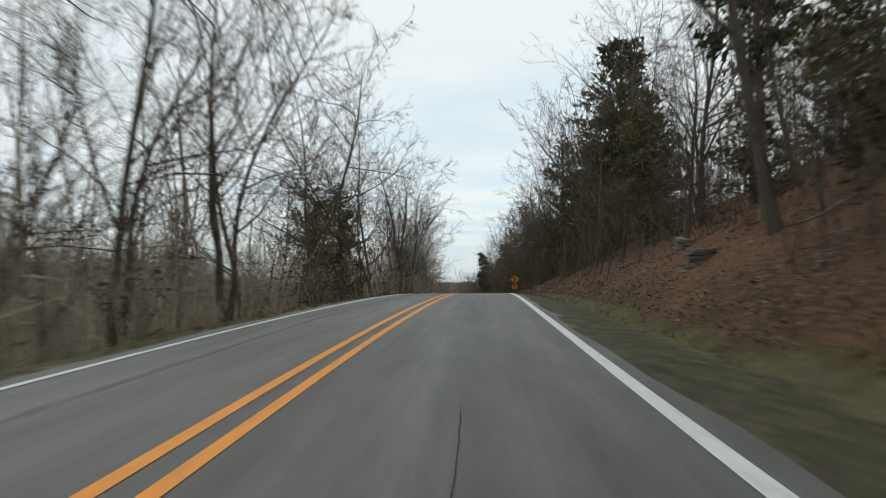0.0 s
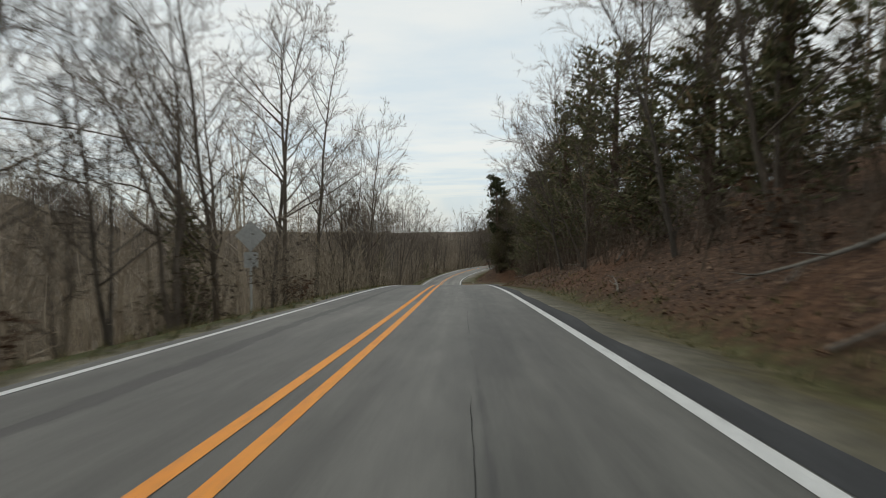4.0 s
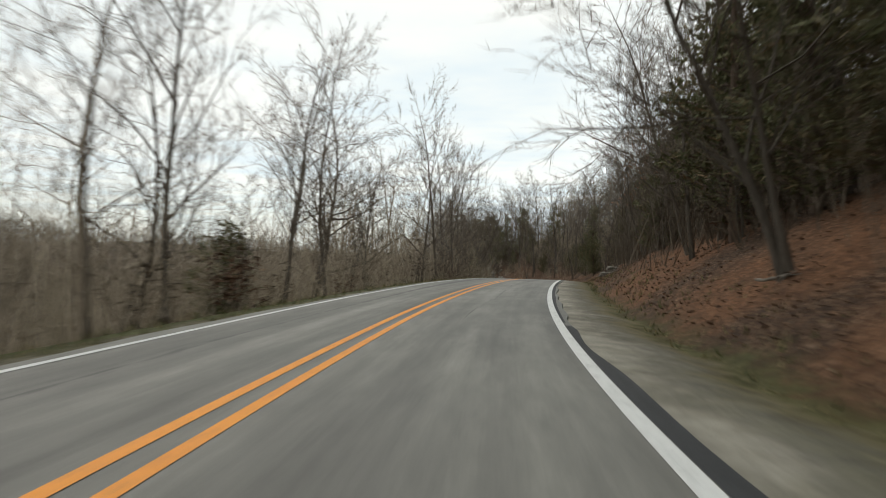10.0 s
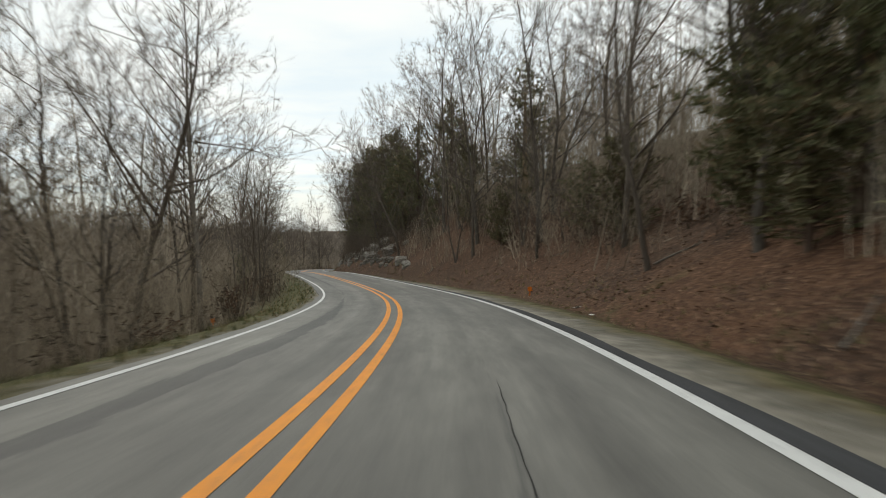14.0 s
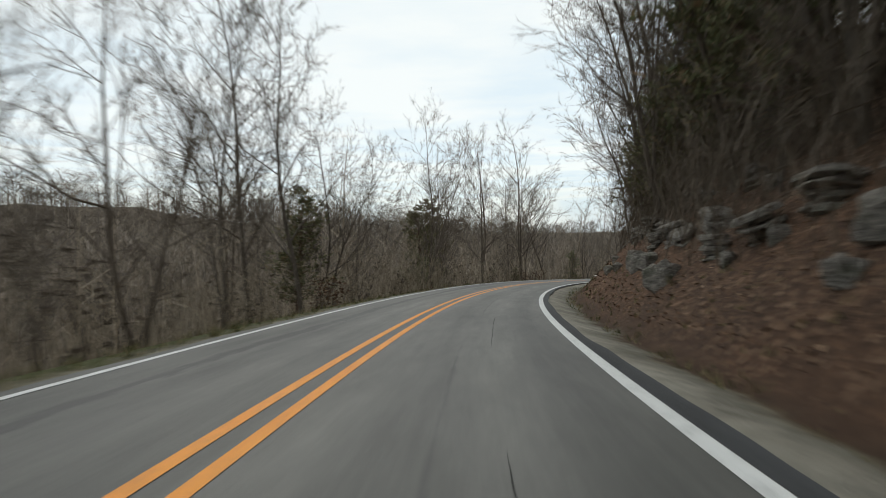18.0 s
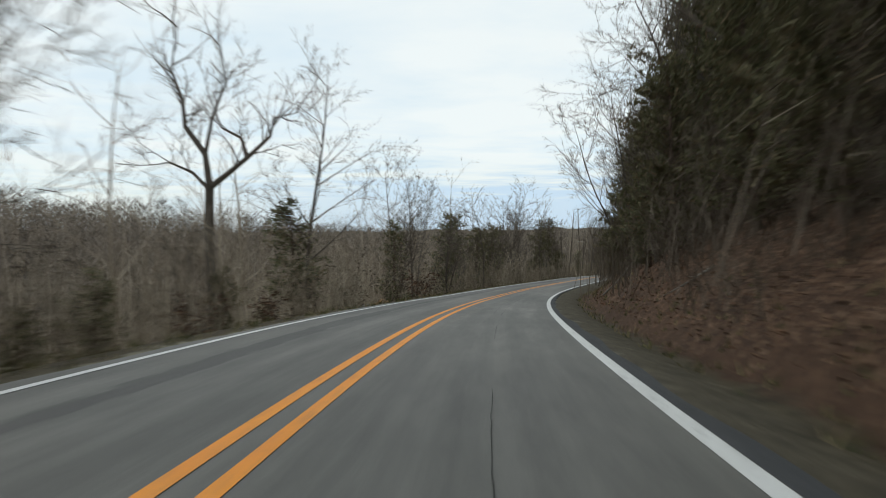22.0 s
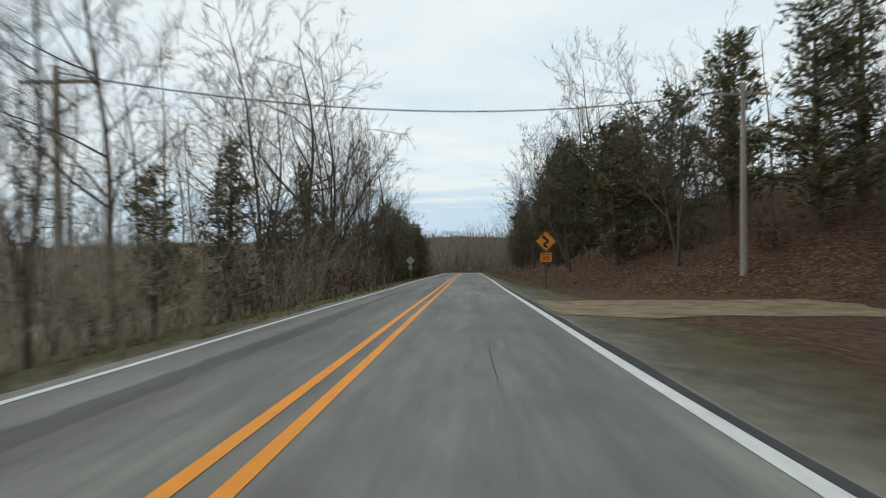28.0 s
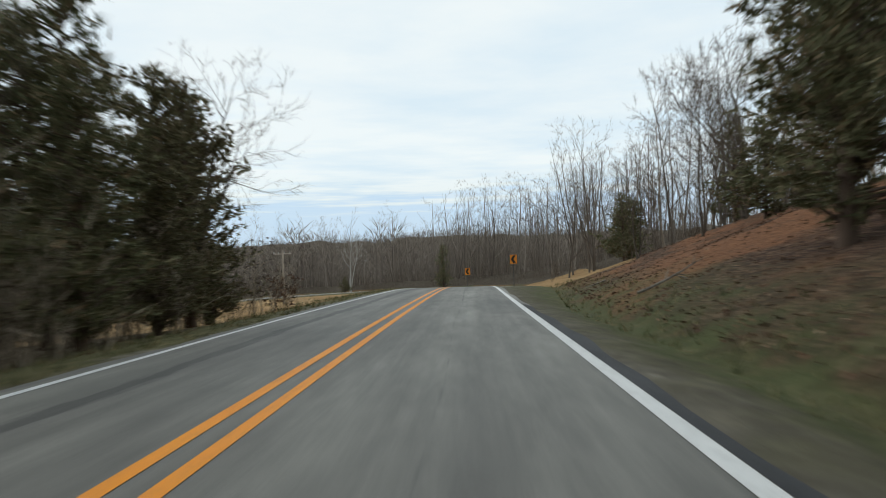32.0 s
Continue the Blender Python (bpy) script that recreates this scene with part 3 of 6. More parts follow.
def mesh_of(name, verts, faces, mats, idx=None, smooth=False, uv=None):
    me = bpy.data.meshes.new(name)
    me.from_pydata(np.asarray(verts, float).tolist() if not isinstance(verts, list) else verts, [], faces)
    for m in mats if isinstance(mats, (list, tuple)) else [mats]:
        me.materials.append(m)
    if idx is not None:
        me.polygons.foreach_set("material_index", np.asarray(idx, np.int32))
    if smooth:
        me.polygons.foreach_set("use_smooth", np.ones(len(me.polygons), bool))
    if uv is not None:
        lay = me.uv_layers.new(name="along")
        loop = np.empty(len(me.loops), np.int32)
        me.loops.foreach_get("vertex_index", loop)
        lay.data.foreach_set("uv", np.asarray(uv, np.float32)[loop].ravel())
    me.update()
    return me


def child(name, me, parent, label=""):
    ob = new(name, me)
    ob.parent = parent
    return tagged(ob, label)


def part(name, bm, material, parent, label=""):
    me = bpy.data.meshes.new(name)
    bm.to_mesh(me)
    bm.free()
    me.materials.append(material)
    return child(name, me, parent, label)


def ribbon(s, o0, o1, lift, wobble=None):
    """A strip along the road between two offsets: vertices, quads and their (offset, along)."""
    s = np.asarray(s, float)
    o0, o1 = np.broadcast_to(o0, s.shape), np.broadcast_to(o1, s.shape)
    v, uv = [], []
    for o in (o0, o1):
        x, y, z, _ = on_road(s, o)
        v.append(np.stack([x, y, z + lift], 1))
        uv.append(np.stack([o, s], 1))
    n = len(s)
    return np.concatenate(v), [(i, i + n, i + n + 1, i + 1) for i in range(n - 1)], np.concatenate(uv)


# ---------------------------------------------------------------- ground and road
S_ALL = np.arange(-150.0, 1020.0, 2.0)
OFFS = np.array([-42, -36, -30, -25, -21, -17.5, -14.5, -12, -10, -8.4, -7, -6, -5.2, -4.6, -4.0, -3.5, -3.1, -2.9, 3.5, 3.7, 4.1, 4.6, 5.0, 5.4, 5.8, 6.3, 7, 7.8, 8.7, 9.7, 10.8, 12, 13.4, 15, 17, 19.5, 22.5, 26, 31, 36, 42.0])
sv, ov = np.meshgrid(S_ALL, OFFS, indexing="ij")
sv, ov = sv.ravel(), ov.ravel()
# the strip narrows on the inside of tight bends, so that it never folds
gx, gy, gz, gh = on_road(sv, ov)
strip_z = gz + rise(sv, ov, gx, gy)
beyond = (sv > 700) & (np.abs(ov) > 7)
strip_z[beyond] = ground(gx[beyond], gy[beyond])[0]
strip_z = np.where(np.abs(ov) > 40, strip_z - 1.5, strip_z)
no = len(OFFS)
verts = [np.stack([gx, gy, strip_z], 1)]
SHIFT = [(-160, 0.2), (215, 0.0), (245, 0.5), (370, 0.6), (390, 1.0), (440, 1.35), (490, 1.3), (520, 0.9), (620, 0.9), (650, 0.0), (700, 0.4), (735, 0.7), (765, 0.3), (790, -1.5), (800, -2.5)]
uvs = [np.stack([np.where(ov > 4.2, ov + table(sv, SHIFT) * np.clip((ov - 4.2) / 1.0, 0, 1), ov), sv], 1)]
faces, idx = [], []
for i in range(len(S_ALL) - 1):
    for j in range(no - 1):
        a = i * no + j
        faces.append((a, a + 1, a + no + 1, a + no))
        idx.append(2 if (S_ALL[i] > 758 and -30 < OFFS[j] < -5) or (788 < S_ALL[i] < 812 and 6.5 < OFFS[j] < 14) else 1 if S_ALL[i] > 805 and OFFS[j] > 9 else 0)
ax = np.concatenate([-np.geomspace(4200, 420, 40), np.arange(-380, 640, 14.0), 640 + np.geomspace(40, 3600, 40)])
ay = np.concatenate([-np.geomspace(3800, 240, 12), np.arange(-220, 1300, 14.0), 1300 + np.geomspace(40, 3200, 40)])
fx, fy = (a.ravel() for a in np.meshgrid(ax, ay, indexing="ij"))
fz, fs, fo = ground(fx, fy)
fz = np.where(np.abs(fo) < 34, fz - np.interp(np.abs(fo), [0, 20, 34], [6, 5, 1.2]), fz)
base = len(verts[0])
verts.append(np.stack([fx, fy, fz], 1))
uvs.append(np.stack([np.clip(fo, -40, 40), fs], 1))
for i in range(len(ax) - 1):
    for j in range(len(ay) - 1):
        a = base + i * len(ay) + j
        faces.append((a, a + len(ay), a + len(ay) + 1, a + 1))
        m = i * len(ay) + j
        idx.append(2 if fs[m] > 758 and -75 < fo[m] < 0 and fy[m] < 860 else 1)
ground_ob = new("ground", mesh_of("ground", np.concatenate(verts), faces, [GROUND, HILLS, FIELD], idx, True, np.concatenate(uvs)))
tagged(ground_ob, "leaf-strewn brown hillside with grassy verges and wooded ridges beyond", "ground", kind="structure")

S_RD = np.arange(-150.0, 1000.0, 1.0)
cross = np.array([-2.92, -2.6, -1.3, 0.0, 1.6, 3.2, 3.46])
v, uv = [], []


def fray(s):
    return 0.06 * np.sin(s * 0.37) * np.sin(s * 0.11 + 1) + 0.035 * np.sin(s * 1.3 + 2 * np.sin(s * 0.21))


frayed = fray(S_RD)
for o in cross:
    x, y, z, _ = on_road(S_RD, o + (frayed if abs(o) > 2.7 and o not in (3.2,) else 0.0))
    v.append(np.stack([x, y, z + 0.0 * z], 1))
    uv.append(np.stack([np.full(len(S_RD), o), S_RD], 1))
n = len(S_RD)
f = [(j * n + i, (j + 1) * n + i, (j + 1) * n + i + 1, j * n + i + 1) for j in range(len(cross) - 1) for i in range(n - 1)]
# the slab's broken edges
low = []
for o in (cross[0] - 0.06, cross[-1] + 0.06):
    x, y, z, _ = on_road(S_RD, o + frayed)
    low.append(np.stack([x, y, z - 0.14], 1))
    uv.append(np.stack([np.full(len(S_RD), o), S_RD], 1))
m0, m1 = len(cross) * n, (len(cross) + 1) * n
f += [(m0 + i, i, i + 1, m0 + i + 1) for i in range(n - 1)]
f += [((len(cross) - 1) * n + i, m1 + i, m1 + i + 1, (len(cross) - 1) * n + i + 1) for i in range(n - 1)]
road = new("road", mesh_of("road", np.concatenate(v + low), f, ASPHALT, None, False, np.concatenate(uv)))
tagged(road, "worn grey asphalt two-lane road winding downhill", "road", kind="structure")


DRIFT = [(150, 0.0), (185, 0.05), (215, 0.12), (262, 0.10), (285, 0.0), (395, 0.0), (425, 0.12), (445, 0.18), (560, 0.18), (600, 0.04), (640, 0.0)]


def marking(name, o, width, mat, lift, label):
    o = o + (table(S_RD, DRIFT) if name == "centre_line" else 0.0)
    vv, ff, uu = ribbon(S_RD, o - width / 2, o + width / 2, lift)
    child(name, mesh_of(name, vv, ff, mat, None, False, uu), road, label)


marking("centre_line", -0.16, 0.125, PAINT_YELLOW, 0.005, "solid yellow centre line")
marking("centre_line", 0.16, 0.125, PAINT_YELLOW, 0.005, "solid yellow centre line")
marking("edge_line", EDGE_R, 0.155, PAINT_WHITE, 0.005, "solid white edge line")
marking("edge_line", EDGE_L, 0.11, PAINT_WHITE, 0.005, "thin white edge line")
rng = random.Random(7)


def wander(s, amp, seed):
    return amp * (np.sin(s * 0.21 + seed) + 0.6 * np.sin(s * 0.57 + seed * 2.3) + 0.35 * np.sin(s * 1.7 + seed * 5.1)) / 1.4


for i, (a, b, o, wide, lift) in enumerate([(-20, 30, 1.62, 0.035, 0.006), (36, 60, 1.7, 0.03, 0.006), (62, 110, 1.5, 0.028, 0.006), (150, 176, 1.62, 0.035, 0.006), (236, 262, 1.35, 0.05, 0.006), (262, 320, 1.55, 0.05, 0.006),
                                           (372, 392, 1.6, 0.045, 0.006), (406, 416, 1.9, 0.05, 0.006), (480, 530, 1.75, 0.035, 0.006), (540, 566, 1.35, 0.06, 0.006), (590, 620, 1.45, 0.05, 0.006), (650, 672, 1.7, 0.04, 0.006), (690, 740, 1.55, 0.045, 0.006)]):
    while a < b:
        # broken into short runs
        run = rng.uniform(2.0, 7.0)
        ss = np.arange(a, a + run, 0.25)
        oo = o + wander(ss, 0.018, i * 1.7) + 0.004 * np.sin(ss * 9.1 + i) + np.array([rng.uniform(-0.006, 0.006) for _ in ss])
        ww = wide * 0.26 * (0.55 + 0.5 * np.abs(np.sin(ss * 2.3 + i))) * np.clip(np.minimum(ss - a, a + run - ss) / 0.8, 0.15, 1)
        vv, ff, uu = ribbon(ss, oo - ww / 2, oo + ww / 2, lift)
        child("crack", mesh_of("crack", vv, ff, TAR, None, False, uu), road, "thin dark crack")
        a += run + rng.uniform(1.5, 8.0)
# darker patching: fresh asphalt outside the white line, and worn-in seams in the far lane
for i, (a, b, o0, o1) in enumerate([(50, 206, 3.30, 3.62), (206, 236, 3.29, 3.42), (236, 300, 3.285, 3.35), (300, 372, 3.29, 3.50), (395, 480, 3.29, 3.44), (480, 620, 3.29, 3.37), (640, 690, 3.29, 3.40), (700, 760, 3.29, 3.37)]):
    ss = np.arange(a, b, 0.7)
    e = np.clip(np.minimum(ss - a, b - ss) / 12, 0, 1)
    vv, ff, uu = ribbon(ss, np.full(len(ss), o0), np.maximum(o0 + 0.05 + (o1 - o0) * e * (1 + 0.25 * np.sin(ss * 0.7) * np.sin(ss * 0.23 + i)), np.minimum(3.47 + fray(ss), o0 + 0.05 + e * (0 if a in (236, 300, 640) else 1))), 0.003)
    child("edge_patch", mesh_of("edge_patch", vv, ff, ASPHALT_DARK, None, False, uu), road, "strip of dark newer asphalt")
for i, (a, b, o0, wide) in enumerate([(588, 618, 1.42, 0.06)]):
    ss = np.arange(a, b, 0.7)
    e = np.clip(np.minimum(ss - a, b - ss) / 8, 0, 1)
    ww = wide * e * (0.7 + 0.4 * np.sin(ss * 0.35 + i) * np.sin(ss * 1.3)) + 0.02
    oo = o0 + wander(ss, 0.05, i)
    vv, ff, uu = ribbon(ss, oo - ww / 2, oo + ww / 2, 0.003)
    child("seam_patch", mesh_of("seam_patch", vv, ff, ASPHALT_PATCH, None, False, uu), road, "darkened lane seam")

# ---------------------------------------------------------------- plants


def tube(out, pts, radii, sides, cap=True):
    """Adds a tapering tube along pts to out = (verts, faces)."""
    vs, fs = out
    pts = [Vector(p) for p in pts]
    start = len(vs)
    ref = Vector((0.31, 0.87, 0.38))
    for i, p in enumerate(pts):
        d = (pts[min(i + 1, len(pts) - 1)] - pts[max(i - 1, 0)]).normalized()
        u = d.cross(ref).normalized()
        w = d.cross(u)
        if cap and i == len(pts) - 1:
            vs.append(tuple(p))
        else:
            for k in range(sides):
                a = 2 * math.pi * k / sides
                q = p + (u * math.cos(a) + w * math.sin(a)) * radii[i]
                vs.append((q.x, q.y, q.z))
    rings = len(pts) - (1 if cap else 0)
    for i in range(rings - 1):
        for k in range(sides):
            a, b = start + i * sides + k, start + i * sides + (k + 1) % sides
            fs.append((a, b, b + sides, a + sides))
    if cap:
        tip = start + rings * sides
        for k in range(sides):
            fs.append((start + (rings - 1) * sides + k, start + (rings - 1) * sides + (k + 1) % sides, tip))


def sliver(out, r, p, d, length, width):
    """One thin twig: a long narrow blade."""
    vs, fs = out
    w = d.cross(Vector((r.uniform(-1, 1), r.uniform(-1, 1), r.uniform(-1, 1)))).normalized() * width * 0.5
    b, q = len(vs), p + d * length
    vs += [tuple(p - w), tuple(p + w), tuple(q)]
    fs.append((b, b + 1, b + 2))


def whip(out, r, p, d, length, width, crook=0.35, lift=0.08):
    """A thin crooked twig: a tapering ribbon with one bend. Returns its middle, its tip and its end's direction."""
    vs, fs = out
    w = d.cross(Vector((r.uniform(-1, 1), r.uniform(-1, 1), r.uniform(-1, 1)))).normalized() * width * 0.5
    e = (d + Vector((r.uniform(-crook, crook), r.uniform(-crook, crook), r.uniform(-crook, crook) + lift))).normalized()
    m = p + d * length * r.uniform(0.4, 0.6)
    q = m + e * length * 0.5
    b = len(vs)
    vs += [tuple(p - w), tuple(p + w), tuple(m + w * 0.7), tuple(m - w * 0.7), tuple(q)]
    fs += [(b, b + 1, b + 2, b + 3), (b + 3, b + 2, b + 4)]
    return m, q, e


def bent(r, p, d, length, segs, crook, lift):
    pts, q, step = [Vector(p)], Vector(p), length / segs
    for _ in range(segs):
        d = (d + Vector((r.uniform(-crook, crook), r.uniform(-crook, crook), r.uniform(-crook, crook) + lift))).normalized()
        q = q + d * step
        pts.append(q.copy())
    return pts, d


def along(pts, t):
    f = t * (len(pts) - 1)
    i = min(int(f), len(pts) - 2)
    return pts[i].lerp(pts[i + 1], f - i), (pts[i + 1] - pts[i]).normalized()


def tilt_off(r, d, angle):
    side = d.cross(Vector((r.uniform(-1, 1), r.uniform(-1, 1), r.uniform(-1, 1)))).normalized()
    return (d * math.cos(angle) + side * math.sin(angle)).normalized()


def bare_tree(seed, tall, girth, spread=0.36, limbs=16, forked=0.3, fine=(5, 5, 5), crook=0.12, low=0.24, sides=(7, 4), slim=False):
    """Trunk-and-limb mesh and twig mesh of a leafless tree."""
    r = random.Random(seed)
    wood, twig = ([], []), ([], [])
    stems = [(Vector((0, 0, -0.5)), Vector((r.uniform(-0.06, 0.06), r.uniform(-0.06, 0.06), 1)).normalized(), tall, girth)]
    if r.random() < forked:
        stems.append((Vector((0.1, 0, 0.2)), Vector((r.uniform(-0.3, 0.3), r.uniform(-0.3, 0.3), 1)).normalized(), tall * 0.85, girth * 0.75))
    for p, d, h, g in stems:
        trunk, _ = bent(r, p, d, h, 9, crook * 0.75, 0.02)
        rad = [g * (1.25 if i == 0 else 1 - 0.93 * (i / 9) ** 0.85) for i in range(10)]
        tube(wood, trunk, rad, sides[0])
        for i in range(limbs):
            t = low + (0.96 - low) * (i + r.random()) / limbs
            q, dd = along(trunk, t)
            ln = h * spread * (1.12 - 0.75 * t) * r.uniform(0.7, 1.25)
            lim, _ = bent(r, q, tilt_off(r, dd, r.uniform(0.6, 1.2)), ln, 4, crook * 1.5, 0.10)
            lr = g * (1 - 0.85 * t) * r.uniform(0.35, 0.55)
            tube(wood, lim, [lr, lr * 0.8, lr * 0.6, lr * 0.4, 0.01], sides[1])
            for j in range(fine[0]):
                q2, d2 = along(lim, 0.18 + 0.8 * (j + r.random()) / fine[0])
                sl = ln * r.uniform(0.28, 0.52)
                d2 = tilt_off(r, d2, r.uniform(0.35, 0.85))
                sr = max(lr * 0.3, 0.012)
                if slim:
                    m2, t2, e2 = whip(twig, r, q2, d2, sl, sr * 2)
                    sub = [q2, m2, t2]
                else:
                    sub, _ = bent(r, q2, d2, sl, 2, crook * 1.6, 0.10)
                    tube(wood, sub, [sr, sr * 0.65, 0.005], 3)
                for _ in range(fine[1]):
                    q3, d3 = along(sub, r.uniform(0.15, 1.0))
                    l3 = max(0.35, ln * r.uniform(0.12, 0.24))
                    m3, t3, e3 = whip(twig, r, q3, tilt_off(r, d3, r.uniform(0.3, 0.8)), l3, 0.022)
                    for _ in range(fine[2]):
                        q4 = m3.lerp(t3, r.uniform(-0.4, 0.9))
                        sliver(twig, r, q4, (tilt_off(r, e3, r.uniform(0.35, 0.8)) + Vector((0, 0, 0.08))).normalized(), max(0.2, l3 * r.uniform(0.3, 0.7)), 0.015)
    return wood, twig


def sprays(seed, count, envelope, size, droop):
    """Loose three-bladed sprays filling an envelope: envelope(r) gives a place and its outward direction."""
    r = random.Random(seed)
    vs, fs = [], []
    for _ in range(count):
        p, out = envelope(r)
        for _ in range(3):
            d = (out + Vector((r.uniform(-0.9, 0.9), r.uniform(-0.9, 0.9), r.uniform(-0.6, 0.6) + droop))).normalized()
            w = d.cross(Vector((r.uniform(-1, 1), r.uniform(-1, 1), r.uniform(-1, 1)))).normalized() * size * r.uniform(0.16, 0.32)
            ln = size * r.uniform(0.6, 1.3)
            b = len(vs)
            vs += [tuple(p - d * 0.15 * ln + w), tuple(p - d * 0.15 * ln - w), tuple(p + d * ln)]
            fs.append((b, b + 1, b + 2))
    return vs, fs


def cedar_tree(seed, tall, wide, limbs, bare=0.03, taper=0.6):
    """A ragged evergreen: limbs of uneven reach, each hung with loose sprays."""
    r = random.Random(seed)
    wood, leaf = ([], []), ([], [])
    lean = Vector((r.uniform(-0.05, 0.05), r.uniform(-0.05, 0.05), 0))
    tube(wood, [Vector((0, 0, -0.5)), Vector((0, 0, tall * 0.35)) + lean * tall * 0.3, Vector((0, 0, tall * 0.7)) + lean * tall * 0.8, Vector((0, 0, tall * 0.97)) + lean * tall], [0.024 * tall, 0.018 * tall, 0.010 * tall, 0.01], 6)
    lobes = [(r.uniform(0, 6.28), r.uniform(0.0, 1.0), r.uniform(0.4, 1.5)) for _ in range(14)]
    for i in range(limbs):
        t = bare + (1 - bare) * (i + r.random()) / limbs
        t = 1 - (1 - t) ** 0.82
        a = r.uniform(0, 2 * math.pi)
        reach = wide * (1.02 - t) ** taper * (0.72 + 0.28 * min(1, (t - bare) * 7)) * r.uniform(0.55, 1.2)
        for la, lt, lk in lobes:
            reach *= 1 + (lk - 1) * max(0, math.cos(a - la)) * math.exp(-((t - lt) / 0.12) ** 2)
        q = Vector((0, 0, t * tall)) + lean * tall * t
        d = Vector((math.cos(a), math.sin(a), r.uniform(0.1, 0.75))).normalized()
        tip = q + d * reach
        tube(wood, [q, tip], [0.02 + 0.012 * reach, 0.006], 3)
        for _ in range(max(6, int(5 + 7.5 * reach))):
            u = r.random() ** 0.6
            p = q.lerp(tip, u) + Vector((r.gauss(0, 0.18), r.gauss(0, 0.18), r.gauss(0.02, 0.15)))
            for _ in range(3):
                dd = (d * 0.5 + Vector((r.uniform(-0.9, 0.9), r.uniform(-0.9, 0.9), r.uniform(-0.45, 0.75)))).normalized()
                sliver(leaf, r, p - dd * 0.1, dd, r.uniform(0.24, 0.52), r.uniform(0.06, 0.13))
    return wood, leaf


def pine_tree(seed, tall, wide, count):
    r0 = random.Random(seed)
    wood = ([], [])
    trunk, _ = bent(r0, (0, 0, -0.5), Vector((0, 0, 1)), tall, 8, 0.03, 0.02)
    tube(wood, trunk, [tall * 0.014 * (1 - 0.8 * i / 8) for i in range(9)], 7)
    nodes = []
    for i in range(34):
        t = r0.uniform(0.38, 0.98)
        q, _ = along(trunk, t)
        a = r0.uniform(0, 6.28)
        ln = wide * (1.15 - t) * r0.uniform(0.7, 1.25) * 1.5
        lim, _ = bent(r0, q, Vector((math.cos(a), math.sin(a), 0.15)).normalized(), ln, 3, 0.15, 0.10)
        tube(wood, lim, [0.045, 0.035, 0.02, 0.006], 3)
        nodes += [along(lim, r0.uniform(0.45, 1.0))[0] for _ in range(5)]

    def env(r):
        p = r.choice(nodes) + Vector((r.gauss(0, 0.28), r.gauss(0, 0.28), r.gauss(0, 0.2)))
        return p, Vector((r.uniform(-1, 1), r.uniform(-1, 1), 0.4))
    return wood, sprays(seed + 1, count, env, 0.42, 0.25)


def bush(seed, tall, stems, leaves):
    r = random.Random(seed)
    wood = ([], [])
    tips = []
    for _ in range(stems):
        p = Vector((r.gauss(0, tall * 0.16), r.gauss(0, tall * 0.16), -0.1))
        st, d = bent(r, p, Vector((r.uniform(-0.45, 0.45), r.uniform(-0.45, 0.45), 1)).normalized(), tall * r.uniform(0.6, 1.1), 3, 0.22, 0.0)
        tube(wood, st, [0.016, 0.012, 0.008, 0.003], 3)
        for _ in range(5):
            q, dd = along(st, r.uniform(0.2, 1.0))
            tw, _ = bent(r, q, tilt_off(r, dd, r.uniform(0.4, 1.0)), tall * r.uniform(0.15, 0.4), 1, 0.3, 0.0)
            tube(wood, tw, [0.008, 0.003], 3)
            tips.append(along(tw, r.uniform(0.3, 1.0))[0])

    def env(q):
        return q.choice(tips) + Vector((q.gauss(0, 0.1), q.gauss(0, 0.1), q.gauss(0, 0.1))), Vector((q.uniform(-1, 1), q.uniform(-1, 1), q.uniform(-0.6, 0.4)))
    return wood, sprays(seed + 3, leaves, env, 0.15, -0.1)


def plant_model(name, wood, leaf, wood_name, leaf_name, wood_mat, leaf_mat):
    """Meshes of a plant's two parts, to be shared by all that look alike."""
    return name, ((wood_name, mesh_of(wood_name, wood[0], wood[1], wood_mat, None, True)), (leaf_name, mesh_of(leaf_name, leaf[0], leaf[1], leaf_mat)))


# places kept open so that the old oak stands free
OPEN = ((10.4, 513.4), (11.0, 515.8), (18.5, 531.7), (12.4, 531.8))


def set_plant(model, x, y, turn, size, label, category, group, lean=(0.0, 0.0), z=None, stretch=1.0):
    name, parts = model
    if any(math.hypot(x - a, y - b) < 0.6 for a, b in OPEN):
        return None
    top = new(name)
    top.location = (x, y, height(x, y) if z is None else z)
    top.rotation_euler = (lean[0], lean[1], turn)
    top.scale = (size, size, size * stretch)
    for nm, me in parts:
        ob = child(nm, me, top)
        if nm != "trunk":
            tagged(ob, kind="stuff")
    return tagged(top, label, category, group)


BARE = [plant_model("bare_tree", *bare_tree(11 + i, tl, g, sp, lb, fk, crook=ck, low=lw), "trunk", "crown", bk, TWIG)
        for i, (tl, g, sp, lb, fk, ck, lw, bk) in enumerate([(15, 0.14, 0.38, 19, 0.0, 0.12, 0.22, BARK), (17, 0.155, 0.34, 20, 0.0, 0.11, 0.26, BARK), (13, 0.145, 0.46, 15, 1.0, 0.20, 0.20, BARK),
                                                             (12, 0.11, 0.38, 14, 1.0, 0.14, 0.2, BARK), (14, 0.18, 0.50, 17, 0.0, 0.28, 0.20, BARK), (16, 0.14, 0.32, 18, 0.0, 0.10, 0.3, BARK_PALE),
                                                             (15, 0.135, 0.40, 18, 1.0, 0.15, 0.25, BARK), (14, 0.13, 0.36, 19, 0.0, 0.18, 0.18, BARK)])]
